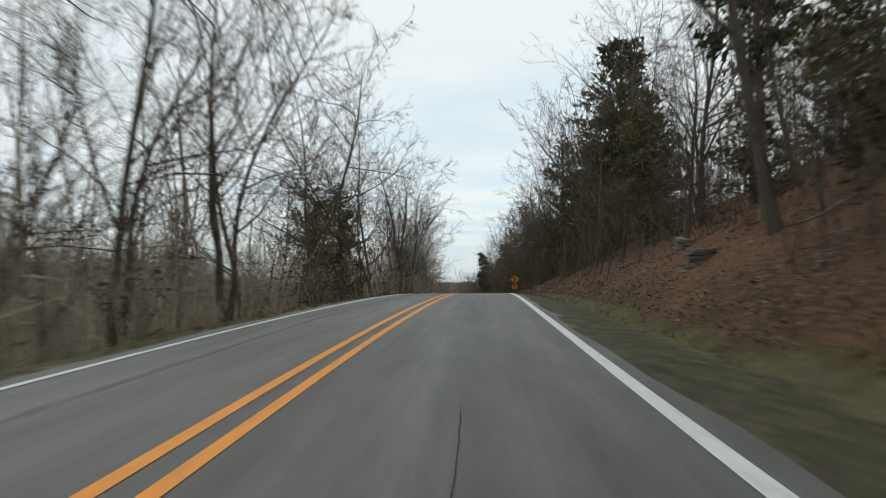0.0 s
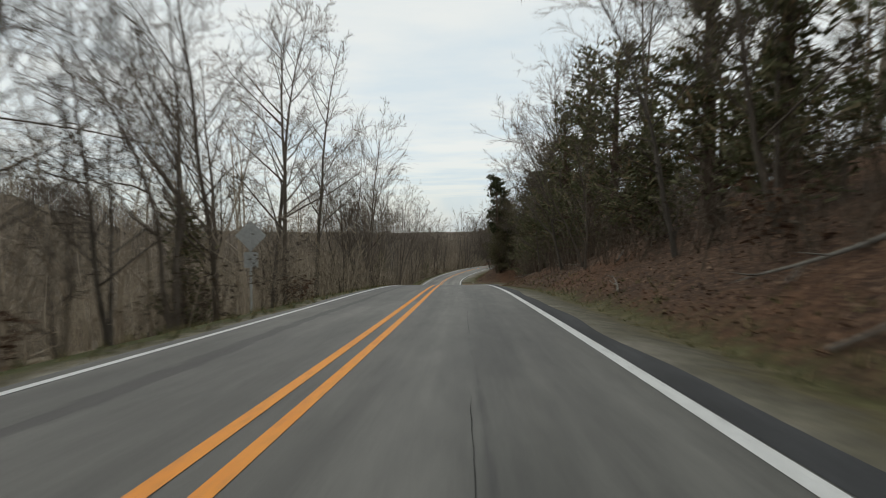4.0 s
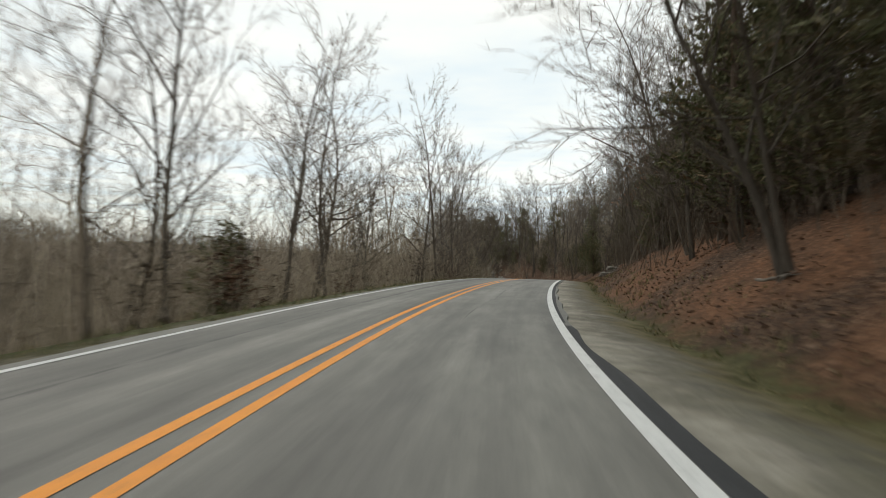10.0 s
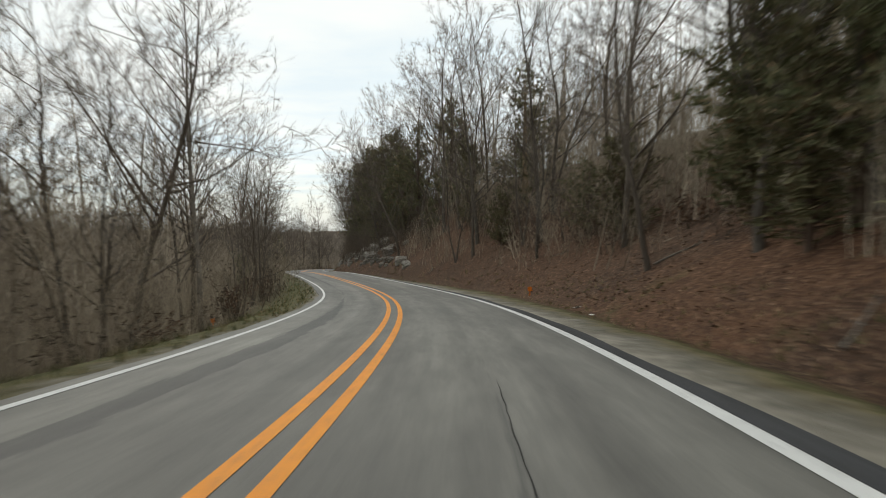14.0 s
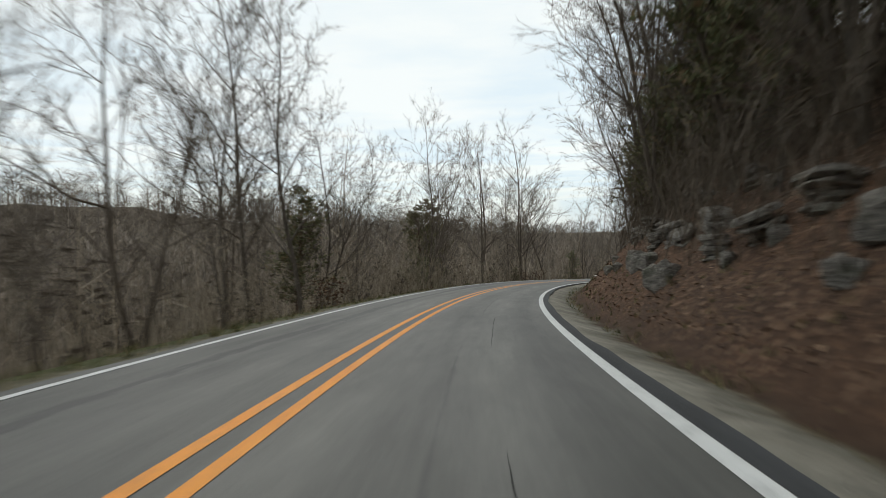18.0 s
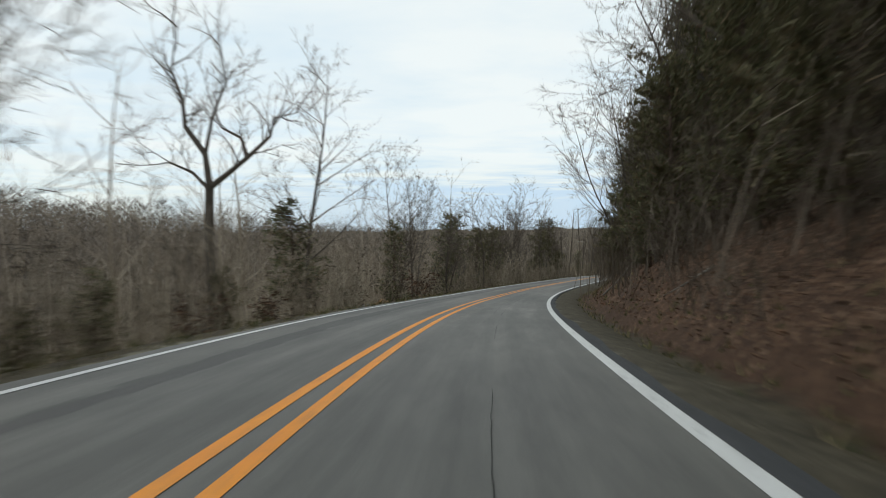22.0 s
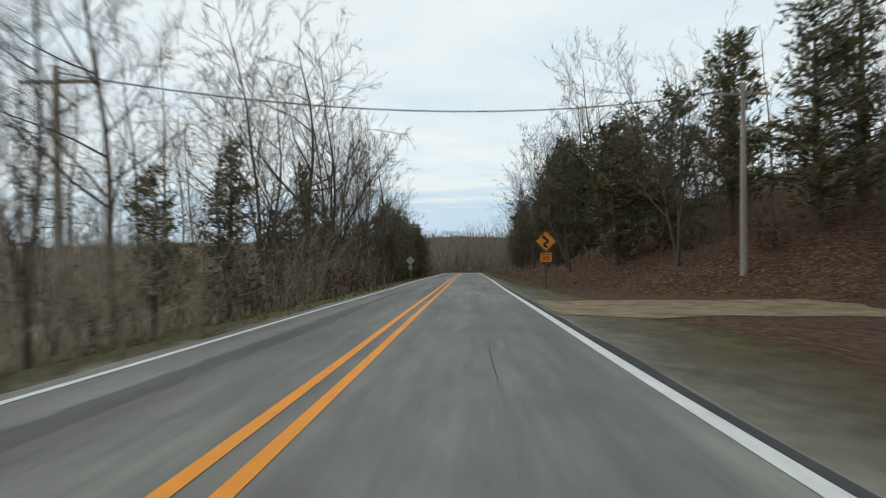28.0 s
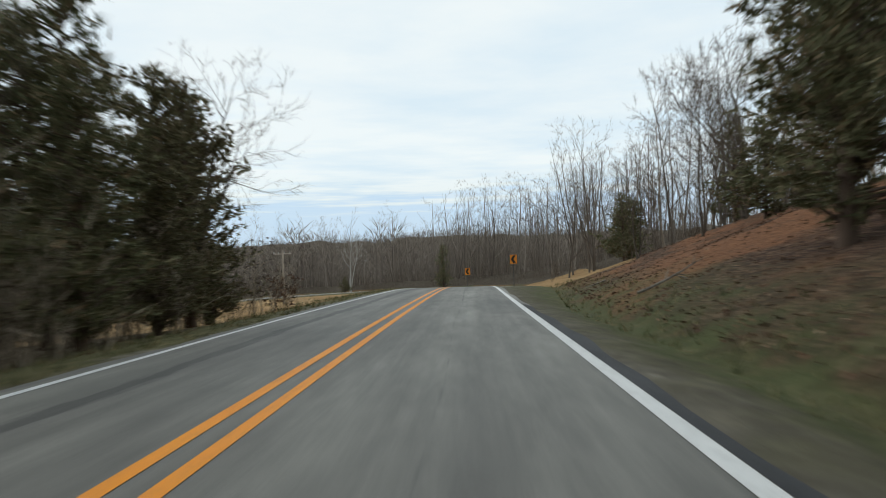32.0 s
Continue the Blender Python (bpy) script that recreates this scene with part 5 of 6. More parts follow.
THICK = [thicket(500 + i, tl, 8) for i, tl in enumerate((2.4, 3.2, 1.6, 4.2))]
cand = [along_road(U(-40, 766), -11 - 60 * plant_rng.random() ** 1.6) for _ in range(330)]
cand += [along_road(U(-40, 370), -10 - 26 * plant_rng.random() ** 1.2) for _ in range(120)]
cand += [(lambda s: along_road(s, float(table(s, TOE)) + 9 + 30 * plant_rng.random() ** 1.3))(U(-30, 800)) for _ in range(280)]

cand += [(lambda s: along_road(s, float(table(s, TOE)) + 8 + 26 * plant_rng.random()))(U(300, 400)) for _ in range(130)]
cand += [along_road(U(480, 680), -11 - 48 * plant_rng.random()) for _ in range(190)]
cand += [along_road(U(270, 375), -9 - 26 * plant_rng.random()) for _ in range(160)] + [along_road(U(20, 120), -10 - 18 * plant_rng.random()) for _ in range(70)] + [along_road(U(560, 760), -40 - 70 * plant_rng.random()) for _ in range(160)]
cand += [along_road(U(-40, 560), -38 - 50 * plant_rng.random()) for _ in range(330)]
scatter("woods", MID, spots_at(cand, lambda s, o: o > 8.5 or (o < -9.5 and s < 770)), WOODS, 300, "leafless grey-brown woodland behind the roadside trees", "woods")
cand = [along_road(U(802, 838), U(13, 60)) for _ in range(150)] + [along_road(U(838, 900), U(10, 60)) for _ in range(90)]
for _ in range(190):
    a, d = radians(U(38, 48)), U(100, 230)
    cand.append((154.7 + d * math.sin(a), 684.6 + d * math.cos(a)))
scatter("bend_woods", MID, spots_at(cand, lambda s, o: o > 8.5), WOODS_FAR, 305, "dark leafless woodland beyond the last bend", "woods")
cand = [along_road(U(-40, 766), -4.3 - 14 * plant_rng.random() ** 1.4) for _ in range(2300)]
cand += [(lambda s: along_road(s, float(table(s, TOE)) + 1.8 + 13 * plant_rng.random() ** 1.2))(U(-30, 800)) for _ in range(1500)]
cand += [along_road(U(806, 905), U(8, 34)) for _ in range(300)] + [along_road(U(630, 768), -U(5.6, 15)) for _ in range(320)] + [along_road(U(232, 380), -U(8, 30)) for _ in range(260)] + [along_road(U(440, 640), -U(4.7, 6.5)) for _ in range(240)] + [along_road(U(470, 680), -U(6, 34)) for _ in range(800)]
cand += [(lambda s: along_road(s, float(table(s, TOE)) + 0.8 + 4 * plant_rng.random()))(U(485, 640)) for _ in range(420)]
cand += [(lambda s: along_road(s, float(table(s, TOE)) + 3.0 + 5 * plant_rng.random()))(U(394, 500)) for _ in range(360)] + [along_road(U(380, 434), U(6.4, 9.5)) for _ in range(130)]
# bank from 306 to 376 m takes the lit brush colours to look brighter
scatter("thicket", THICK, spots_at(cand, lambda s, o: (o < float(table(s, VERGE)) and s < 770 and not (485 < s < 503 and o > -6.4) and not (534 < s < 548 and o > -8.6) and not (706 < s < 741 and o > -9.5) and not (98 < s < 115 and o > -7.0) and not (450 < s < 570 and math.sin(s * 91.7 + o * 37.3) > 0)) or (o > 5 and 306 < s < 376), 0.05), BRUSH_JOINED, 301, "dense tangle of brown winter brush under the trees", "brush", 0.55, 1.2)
# the rest of the bank gets the brush with shade in its colour
scatter("bank_thicket", THICK, spots_at(cand, lambda s, o: o > 5 and not 306 < s < 376, 0.05), BRUSH_SHADED, 306, "dense tangle of winter brush on the bank, shade put into its colour", "brush", 0.55, 1.2)


# cedars far up the bank, behind those that stand by the road
BACK = [joined(*cedar_tree(161 + i, tl, wd, 70)) for i, (tl, wd) in enumerate(((9, 2.8), (8, 2.4), (10, 3.2)))]
cand = [(lambda s: along_road(s, float(table(s, TOE)) + U(7.5, 13)))(s_) for s_ in list(range(4, 500, 24)) + list(range(500, 742, 11))]
scatter("cedar_stand", BACK, spots_at(cand, lambda s, o: o > 10, 0.1), CEDAR, 308, "dark green cedars standing far up the bank", "cedars", 0.95, 1.35)
# taller understory above the bank
TALL = [thicket(540 + i, tl, 9) for i, tl in enumerate((5.0, 6.5, 7.5))]
cand = [(lambda s: along_road(s, float(table(s, TOE)) + 4.5 + 10 * plant_rng.random()))(U(-20, 742)) for _ in range(900)]
cand += [(lambda s: along_road(s, float(table(s, TOE)) + 5 + 20 * plant_rng.random()))(U(310, 400)) for _ in range(260)]
cand += [(lambda s: along_road(s, float(table(s, TOE)) + 3.2 + 6 * plant_rng.random()))(U(240, 312)) for _ in range(220)] + [(lambda s: along_road(s, float(table(s, TOE)) + 2.6 + 5 * plant_rng.random()))(U(490, 640)) for _ in range(260)]
cand += [along_road(U(-40, 560), -8 - 22 * plant_rng.random()) for _ in range(800)] + [along_road(U(265, 375), -8 - 26 * plant_rng.random()) for _ in range(260)]
# lit brush colours again on the bank between 306 and 376 m
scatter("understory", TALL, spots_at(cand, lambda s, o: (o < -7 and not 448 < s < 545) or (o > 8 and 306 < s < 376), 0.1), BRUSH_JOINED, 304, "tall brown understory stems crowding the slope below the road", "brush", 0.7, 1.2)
# upper bank stems, their colour darkened to stand in for shade
scatter("bank_understory", TALL, spots_at(cand, lambda s, o: o > 8 and not 306 < s < 376, 0.1), BRUSH_SHADED, 307, "tall understory stems crowding the upper bank, shade put into their colour", "brush", 0.7, 1.2)


# far slopes: small blunt crowns
def far_tree(seed):
    r = random.Random(seed)
    out = ([], [])
    tube(out, [(0, 0, -1), (0.2, 0, 4), (0, 0.2, 8)], [0.16, 0.09, 0.02], 3)
    for _ in range(62):
        t = r.uniform(0.0, 1.0)
        a = r.uniform(0, 6.28)
        d = Vector((math.cos(a) * 0.8, math.sin(a) * 0.8, r.uniform(0.3, 1.4))).normalized()
        p = Vector((0, 0, 1.0 + 8 * t)) + Vector((d.x, d.y, 0)) * r.uniform(0.1, 3.2) * (1.1 - 0.7 * t)
        sliver(out, r, p, d, r.uniform(0.9, 2.2), r.uniform(0.06, 0.14))
    return np.array(out[0]), out[1]


FAR = [far_tree(700 + i) for i in range(4)]
cand = [along_road(U(-60, 745), -85 - 210 * plant_rng.random()) for _ in range(4200)]
cand += [along_road(U(-60, 900), 42 + 110 * plant_rng.random() ** 1.3) for _ in range(900)]
cand += [along_road(U(540, 790), -62 - 190 * plant_rng.random()) for _ in range(2600)] + [along_road(U(330, 560), -42 - 48 * plant_rng.random()) for _ in range(900)]
cand += [(U(-420, 500), U(-150, 1250)) for _ in range(1400)] + [(U(40, 480), U(830, 1080)) for _ in range(1500)]
for _ in range(420):
    a, d = radians(U(24, 47)), U(130, 300)
    cand.append((154.7 + d * math.sin(a), 684.6 + d * math.cos(a)))
scatter("far_woods", FAR, spots_at(cand, lambda s, o: (o < -80 and (s < 745 or o < -85)) or (o < -60 and 540 < s < 760) or (o < -42 and 330 < s < 560) or (o > 12 and s > 815) or o > 38, 0.5), WOODS_FAR, 302, "grey-brown winter woods covering the far slopes", "woods", 0.75, 1.45)


def grove(seed):
    """A wide ragged stand of treetops, for ridges half a kilometre off and more."""
    r = random.Random(seed)
    out = ([], [])
    for _ in range(130):
        p = Vector((r.uniform(-22, 22), r.uniform(-22, 22), r.uniform(-1, 9)))
        d = Vector((r.uniform(-0.4, 0.4), r.uniform(-0.4, 0.4), 1)).normalized()
        sliver(out, r, p, d, r.uniform(2, 5), r.uniform(0.2, 0.5))
    return np.array(out[0]), out[1]


cand = []
for _ in range(2600):
    a, d = U(-1.7, 1.4), 420 + 2300 * plant_rng.random() ** 1.4
    cand.append((100 + d * math.sin(a), 450 + d * math.cos(a)))
scatter("ridge_woods", [grove(760 + i) for i in range(4)], spots_at(cand, lambda s, o: abs(o) > 240, 0.5), WOODS_FAR, 303, "hazy brown treetops along the distant ridges", "woods", 0.9, 1.7)

# ---------------------------------------------------------------- side drives, dirt and gravel
k = Mat("tan_dirt", rough=0.95, spec=0.15)
c = k.ramp(k.noise(1.2, 8, 0.7), [(0.3, (0.11, 0.072, 0.042)), (0.5, (0.24, 0.165, 0.098)), (0.72, (0.38, 0.29, 0.19))])
c = k.mix(k.ramp(k.noise(0.5, 6, 0.75), [(0.5, (0, 0, 0)), (0.66, (0.6,) * 3)]), c, (0.085, 0.088, 0.036))
c = k.mix(k.ramp(k.noise(0.23, 5, 0.7), [(0.56, (0, 0, 0)), (0.68, (0.7,) * 3)]), c, (0.13, 0.062, 0.034))
sep = k.n.new("ShaderNodeSeparateXYZ")
k.l.new(k.co.outputs["UV"], sep.inputs[0])
# spread gravel and short grass, with ragged edges: along, across, half sizes, colour
stones_c = k.ramp(k.noise(14, 5, 0.8), [(0.3, (0.06, 0.063, 0.067)), (0.6, (0.13, 0.134, 0.137)), (0.8, (0.24, 0.24, 0.235))])
lawn_c = k.ramp(k.noise(1.6, 7, 0.75), [(0.3, (0.055, 0.072, 0.022)), (0.5, (0.095, 0.12, 0.036)), (0.7, (0.18, 0.155, 0.07))])
frill = k.math("MULTIPLY", k.math("SUBTRACT", k.noise(0.55, 7, 0.72), 0.5), 3.4)
for sa_, oa_, hs, ho, col in ((206.5, 11.0, 3.2, 5.5, lawn_c), (200.0, 9.0, 1.8, 4.0, stones_c), (188.0, 11.5, 2.0, 3.0, stones_c)):
    far_ = k.math("MAXIMUM", k.math("DIVIDE", k.math("ABSOLUTE", k.math("SUBTRACT", sep.outputs["Y"], sa_)), hs), k.math("DIVIDE", k.math("ABSOLUTE", k.math("SUBTRACT", sep.outputs["X"], oa_)), ho))
    c = k.mix(k.ramp(k.math("ADD", far_, k.math("MULTIPLY", frill, 0.5)), [(0.7, (0.7 if col is lawn_c else 0.95,) * 3), (1.0, (0, 0, 0))]), c, col)
# fallen leaves blown over the ends and the back of the pull-out
brink = k.math("MAXIMUM", k.math("MAXIMUM", k.math("DIVIDE", k.math("SUBTRACT", 194.0, sep.outputs["Y"]), 12.0), k.math("DIVIDE", k.math("SUBTRACT", sep.outputs["Y"], 199.5), 6.0)), k.math("DIVIDE", k.math("SUBTRACT", sep.outputs["X"], 7.5), 6.0))
litter_c = k.ramp(k.noise(7.0, 8, 0.72), [(0.28, LITTER_D), (0.5, LITTER), (0.72, LITTER_L)])
c = k.mix(k.ramp(k.math("ADD", brink, k.math("MULTIPLY", frill, 0.45)), [(0.35, (0, 0, 0)), (0.75, (0.95,) * 3)]), c, litter_c)
far_end = k.ramp(k.math("DIVIDE", sep.outputs["Y"], 400.0), [(0.502, (0, 0, 0)), (0.508, (1, 1, 1))])
c = k.mix(k.math("MULTIPLY", far_end, k.ramp(k.noise(0.7, 6, 0.75), [(0.47, (0, 0, 0)), (0.6, (0.8,) * 3)])), c, lawn_c)
DIRT = k.color(c).bump(k.noise(9, 6, 0.7), 0.6, 0.04).m
k = Mat("tan_drive_dirt", rough=0.95, spec=0.15)
c = k.ramp(k.noise(1.2, 8, 0.7), [(0.3, (0.11, 0.08, 0.05)), (0.5, (0.21, 0.16, 0.10)), (0.72, (0.33, 0.265, 0.18))])
DRIVE = k.color(k.mix(k.ramp(k.noise(0.5, 6, 0.75), [(0.5, (0, 0, 0)), (0.66, (0.6,) * 3)]), c, (0.085, 0.088, 0.036))).bump(k.noise(9, 6, 0.7), 0.6, 0.04).m
k = Mat("blue_grey_gravel", rough=0.9, spec=0.2)
STONES = k.color(k.ramp(k.noise(14, 5, 0.8), [(0.3, (0.05, 0.052, 0.055)), (0.6, (0.115, 0.118, 0.12)), (0.8, (0.22, 0.22, 0.21))])).bump(k.noise(16, 4, 0.8), 0.8, 0.03).m


def patch(name, s0, s1, o0, o1, mat, lift, label, ragged=0.8, step=1.0, loose=False):
    """A ragged sheet lying on the ground beside the road."""
    ns, no_ = max(3, int((s1 - s0) / step)), max(3, int(abs(o1 - o0) / step))
    vv, ff, uv_ = [], [], []
    for i in range(ns + 1):
        for j in range(no_ + 1):
            u, w = i / ns, j / no_
            ss, oo = s0 + (s1 - s0) * u, o0 + (o1 - o0) * w
            jag = noise.noise(Vector((ss * 0.45, oo * 0.45, s0))) + 0.6 * noise.noise(Vector((ss * 1.3, oo * 1.3, o0)))
            ss += 1.8 * ragged * jag * (abs(u - 0.5) * 2) ** 2
            oo += 1.8 * ragged * jag * (abs(w - 0.5) * 2 if loose else w) ** 3
            x, y, z, _ = on_road(ss, oo)
            uv_.append((oo, ss))
            vv.append((float(x), float(y), float(z + rise(np.array([ss]), np.array([oo]), np.array([float(x)]), np.array([float(y)]))[0] + lift)))
    for i in range(ns):
        for j in range(no_):
            a = i * (no_ + 1) + j
            ff.append((a, a + 1, a + no_ + 2, a + no_ + 1))
    return tagged(new(name, mesh_of(name, vv, ff, mat, None, True, uv_)), label, "ground", kind="structure")


patch("dirt_pullout", 178, 208, 3.5, 14, DIRT, 0.02, "tan dirt pull-out with spread gravel and short grass", 1.4)
patch("dirt_drive", 660, 668, 3.58, 13, DRIVE, 0.012, "tan dirt driveway joining the road", 0.7)
patch("gravel_drive", 630, 635, -3.05, -24, STONES, 0.012, "grey gravel driveway dropping from the road", 0.4)

# ---------------------------------------------------------------- verge grass and fallen leaves
r = random.Random(55)
vs, fs = [], []


def tuft(x, y, z, size):
    for _ in range(4):
        a = r.uniform(0, 6.28)
        d = Vector((math.cos(a) * 0.5, math.sin(a) * 0.5, 1)).normalized()
        sliver((vs, fs), r, Vector((x + r.uniform(-0.08, 0.08), y + r.uniform(-0.08, 0.08), z - 0.02)), d, size * r.uniform(0.5, 1.2), 0.03)


spots = []
for _ in range(9000):
    s_ = r.uniform(-15, 800)
    spots.append((s_, -3.1 - 2.0 * r.random() ** 1.2))
for _ in range(7000):
    s_ = r.uniform(-15, 800)
    spots.append((s_, float(table(s_, TOE)) - 0.6 + 2.2 * r.random() ** 1.5))
for _ in range(3000):
    spots.append((r.uniform(765, 830), -4 - 40 * r.random() ** 1.5))
sa, oa = np.array(spots).T
xa, ya, za, _ = on_road(sa, oa)
za = za + rise(sa, oa, xa, ya)
for x, y, z in zip(xa, ya, za):
    tuft(float(x), float(y), float(z), r.uniform(0.08, 0.26))
tagged(new("grass", mesh_of("grass", vs, fs, BLADES)), "short green and straw-coloured verge grass", "grass", kind="stuff")
vs, fs = [], []
spots = []
for _ in range(70000):
    s_ = r.uniform(-10, 790)
    spots.append((s_, float(table(s_, TOE)) + 0.2 + 7.5 * r.random() ** 1.3))
for _ in range(5000):
    spots.append((r.uniform(-10, 765), -4.2 - 5 * r.random()))
sa, oa = np.array(spots).T
xa, ya, za, _ = on_road(sa, oa)
za = za + rise(sa, oa, xa, ya)
for x, y, z in zip(xa.tolist(), ya.tolist(), za.tolist()):
    p, b = Vector((x, y, z + 0.02)), len(vs)
    u = Vector((r.uniform(-1, 1), r.uniform(-1, 1), r.uniform(-0.4, 0.6))).normalized() * r.uniform(0.025, 0.07)
    w = u.cross(Vector((r.uniform(-0.5, 0.5), r.uniform(-0.5, 0.5), 1))).normalized() * u.length * 0.55
    vs += [tuple(p - u), tuple(p + w), tuple(p + u), tuple(p - w + Vector((0, 0, 0.03)))]
    fs.append((b, b + 1, b + 2, b + 3))
tagged(new("leaf_litter", mesh_of("leaf_litter", vs, fs, DEADLEAF)), "fallen brown oak leaves strewn over the bank", "leaves", kind="stuff")


# ---------------------------------------------------------------- more cedars by the road
row(708, 763, 4.6, lambda s: put_cedar(s, -U(5.8, 6.8), U(0.42, 0.6), plant_rng.choice((1, 3, 5))))
row(505, 534, 5.0, lambda s: put_cedar(s, -U(8.0, 10.0), U(0.32, 0.45), plant_rng.choice((1, 3))))
row(694, 712, 5.0, lambda s: put_cedar(s, float(table(s, TOE)) + U(3.5, 5.5), U(1.15, 1.35), 0))


# ---------------------------------------------------------------- rocks
def rock_mesh(seed, layers):
    """A blocky boulder; with layers, a stack of weathered ledges."""
    q = random.Random(seed)
    bm = bmesh.new()
    bmesh.ops.create_icosphere(bm, subdivisions=3, radius=1.0)
    off = Vector((q.uniform(0, 50), q.uniform(0, 50), q.uniform(0, 50)))
    for v in bm.verts:
        n1 = noise.noise(v.co * 1.1 + off) * 0.45 + noise.noise(v.co * 2.9 + off) * 0.2
        c = v.co * (1 + n1)
        c.x, c.y = max(-0.85, min(0.85, c.x)), max(-0.8, min(0.8, c.y))
        if layers:
            step = math.floor(c.z * layers + 0.5)
            edge = 0.5 + 0.5 * math.cos((c.z * layers - step) * 2 * math.pi)
            k_ = 0.80 + 0.24 * edge + 0.16 * noise.noise(Vector((step * 3.1, off.x, off.y)))
            c.x, c.y = c.x * k_, c.y * k_
        v.co = c
    me = bpy.data.meshes.new("rock")
    bm.to_mesh(me)
    bm.free()
    me.materials.append(ROCK)
    return me


def ledge_mesh(seed):
    """A broken outcrop: the meshes of jagged slabs stacked with gaps and overhangs."""
    q = random.Random(seed)
    slabs = []
    z = -1.0
    while z < 0.95:
        thick = q.uniform(0.16, 0.55)
        n_ = q.randint(9, 13)
        cx, cy, wide, deep_ = q.uniform(-0.2, 0.2), q.uniform(-0.15, 0.15), q.uniform(0.6, 1.0), q.uniform(0.55, 0.95)
        tip = (q.uniform(-0.12, 0.12), q.uniform(-0.12, 0.12))
        rad = [q.uniform(0.72, 1.12) for _ in range(n_)]
        vs, fs, b = [], [], 0
        for lay, (dz, k_) in enumerate(((0.0, 0.86), (0.12, 1.0), (0.8, 0.97), (1.0, 0.88))):
            for i in range(n_):
                a = 6.2832 * i / n_
                e = k_ * rad[i] * q.uniform(0.94, 1.05)
                x, y = cx + wide * e * math.cos(a), cy + deep_ * e * math.sin(a)
                vs.append((x, y, z + thick * dz + tip[0] * x + tip[1] * y + q.uniform(-0.03, 0.03)))
        for lay in range(3):
            for i in range(n_):
                p0, p1 = b + lay * n_ + i, b + lay * n_ + (i + 1) % n_
                fs.append((p0, p1, p1 + n_, p0 + n_))
        fs.append(tuple(b + 3 * n_ + i for i in range(n_)))
        fs.append(tuple(b + n_ - 1 - i for i in range(n_)))
        slabs.append(mesh_of("slab", vs, fs, ROCK))
        z += thick * q.uniform(0.85, 1.0)
    return slabs


ROCKS = [rock_mesh(800, 0), rock_mesh(801, 0)] + [ledge_mesh(810 + i) for i in range(4)]
r = random.Random(66)


def put_rock(s, o, sx, sy, sz, which, turn, tilt=0.0, sink=0.3, label="", lift=0.0):
    x, y = along_road(s, o)
    kind = ROCKS[which]
    ob = new("rock") if isinstance(kind, list) else new("rock", kind)
    if isinstance(kind, list):
        for me in kind:
            child("slab", me, ob)
    ob.location = (x, y, height(x, y) + sz * (1 - 2 * sink) * 0.8 + lift)
    ob.rotation_euler = (tilt, r.uniform(-0.28, 0.28), turn)
    ob.scale = (sx, sy, sz)
    return tagged(ob, label or "weathered grey sandstone boulder half sunk in the bank", "rock", "bank rocks")


for s_ in range(381, 436, 2):
    h = float(on_road(s_)[3])
    big = r.uniform(0.35, 0.72) * (1.15 if s_ < 404 else 0.7)
    put_rock(s_ + r.uniform(-0.8, 0.8), 6.6 + r.uniform(0, 1.2), 1.9 * big, 1.2 * big, 0.75 * big, r.choice((2, 3, 4, 5)), h + 1.57 + r.uniform(-0.5, 0.5), r.uniform(-0.45, 0.25), 0.42, "layered grey sandstone ledge jutting from the bank")
    if r.random() < 0.7:
        put_rock(s_ + r.uniform(0, 2), 7.9 + r.uniform(0, 1.2), 1.7 * big, 1.1 * big, 0.6 * big, r.choice((2, 3, 4, 5)), h + 1.57 + r.uniform(-0.5, 0.5), r.uniform(-0.45, 0.25), 0.45, "layered grey sandstone ledge jutting from the bank")
    put_rock(s_ + r.uniform(-1.5, 1.5), 5.8 + r.uniform(0, 1.0), *(3 * [r.uniform(0.18, 0.42)]), r.choice((0, 1)), r.uniform(0, 6.28), label="loose sandstone block at the foot of the bank")
for s_, o_, k_ in [(282, 6.8, 0.35), (284, 7.6, 0.45), (295, 7.3, 0.2), (303, 7.5, 0.18), (372, 6.4, 0.5), (376, 6.8, 0.7), (500, 6.2, 0.25), (604, 7.6, 0.4)]:
    put_rock(s_, o_, k_ * 1.5, k_, k_ * 0.7, r.choice((0, 1)), r.uniform(0, 6.28))
for s_, o_, k_ in [(20, 8.0, 0.4), (26, 9.2, 0.45)]:
    put_rock(s_, o_, k_ * 1.5, k_, k_ * 0.7, r.choice((2, 3, 4)), r.uniform(0, 6.28), r.uniform(-0.3, 0.2), 0.5, "broken grey sandstone ledge half buried in leaves")
for s_, o_, k_ in [(484, -9.0, 0.9), (487, -10.5, 0.7), (499, -8.5, 0.5), (503, -9.0, 0.6), (520, -8.5, 0.7), (522, -9.4, 0.5)]:
    put_rock(s_, o_, k_ * 1.3, k_, k_ * 0.7, r.choice((0, 1)), r.uniform(0, 6.28), label="pale boulder lying among the trees below the road")


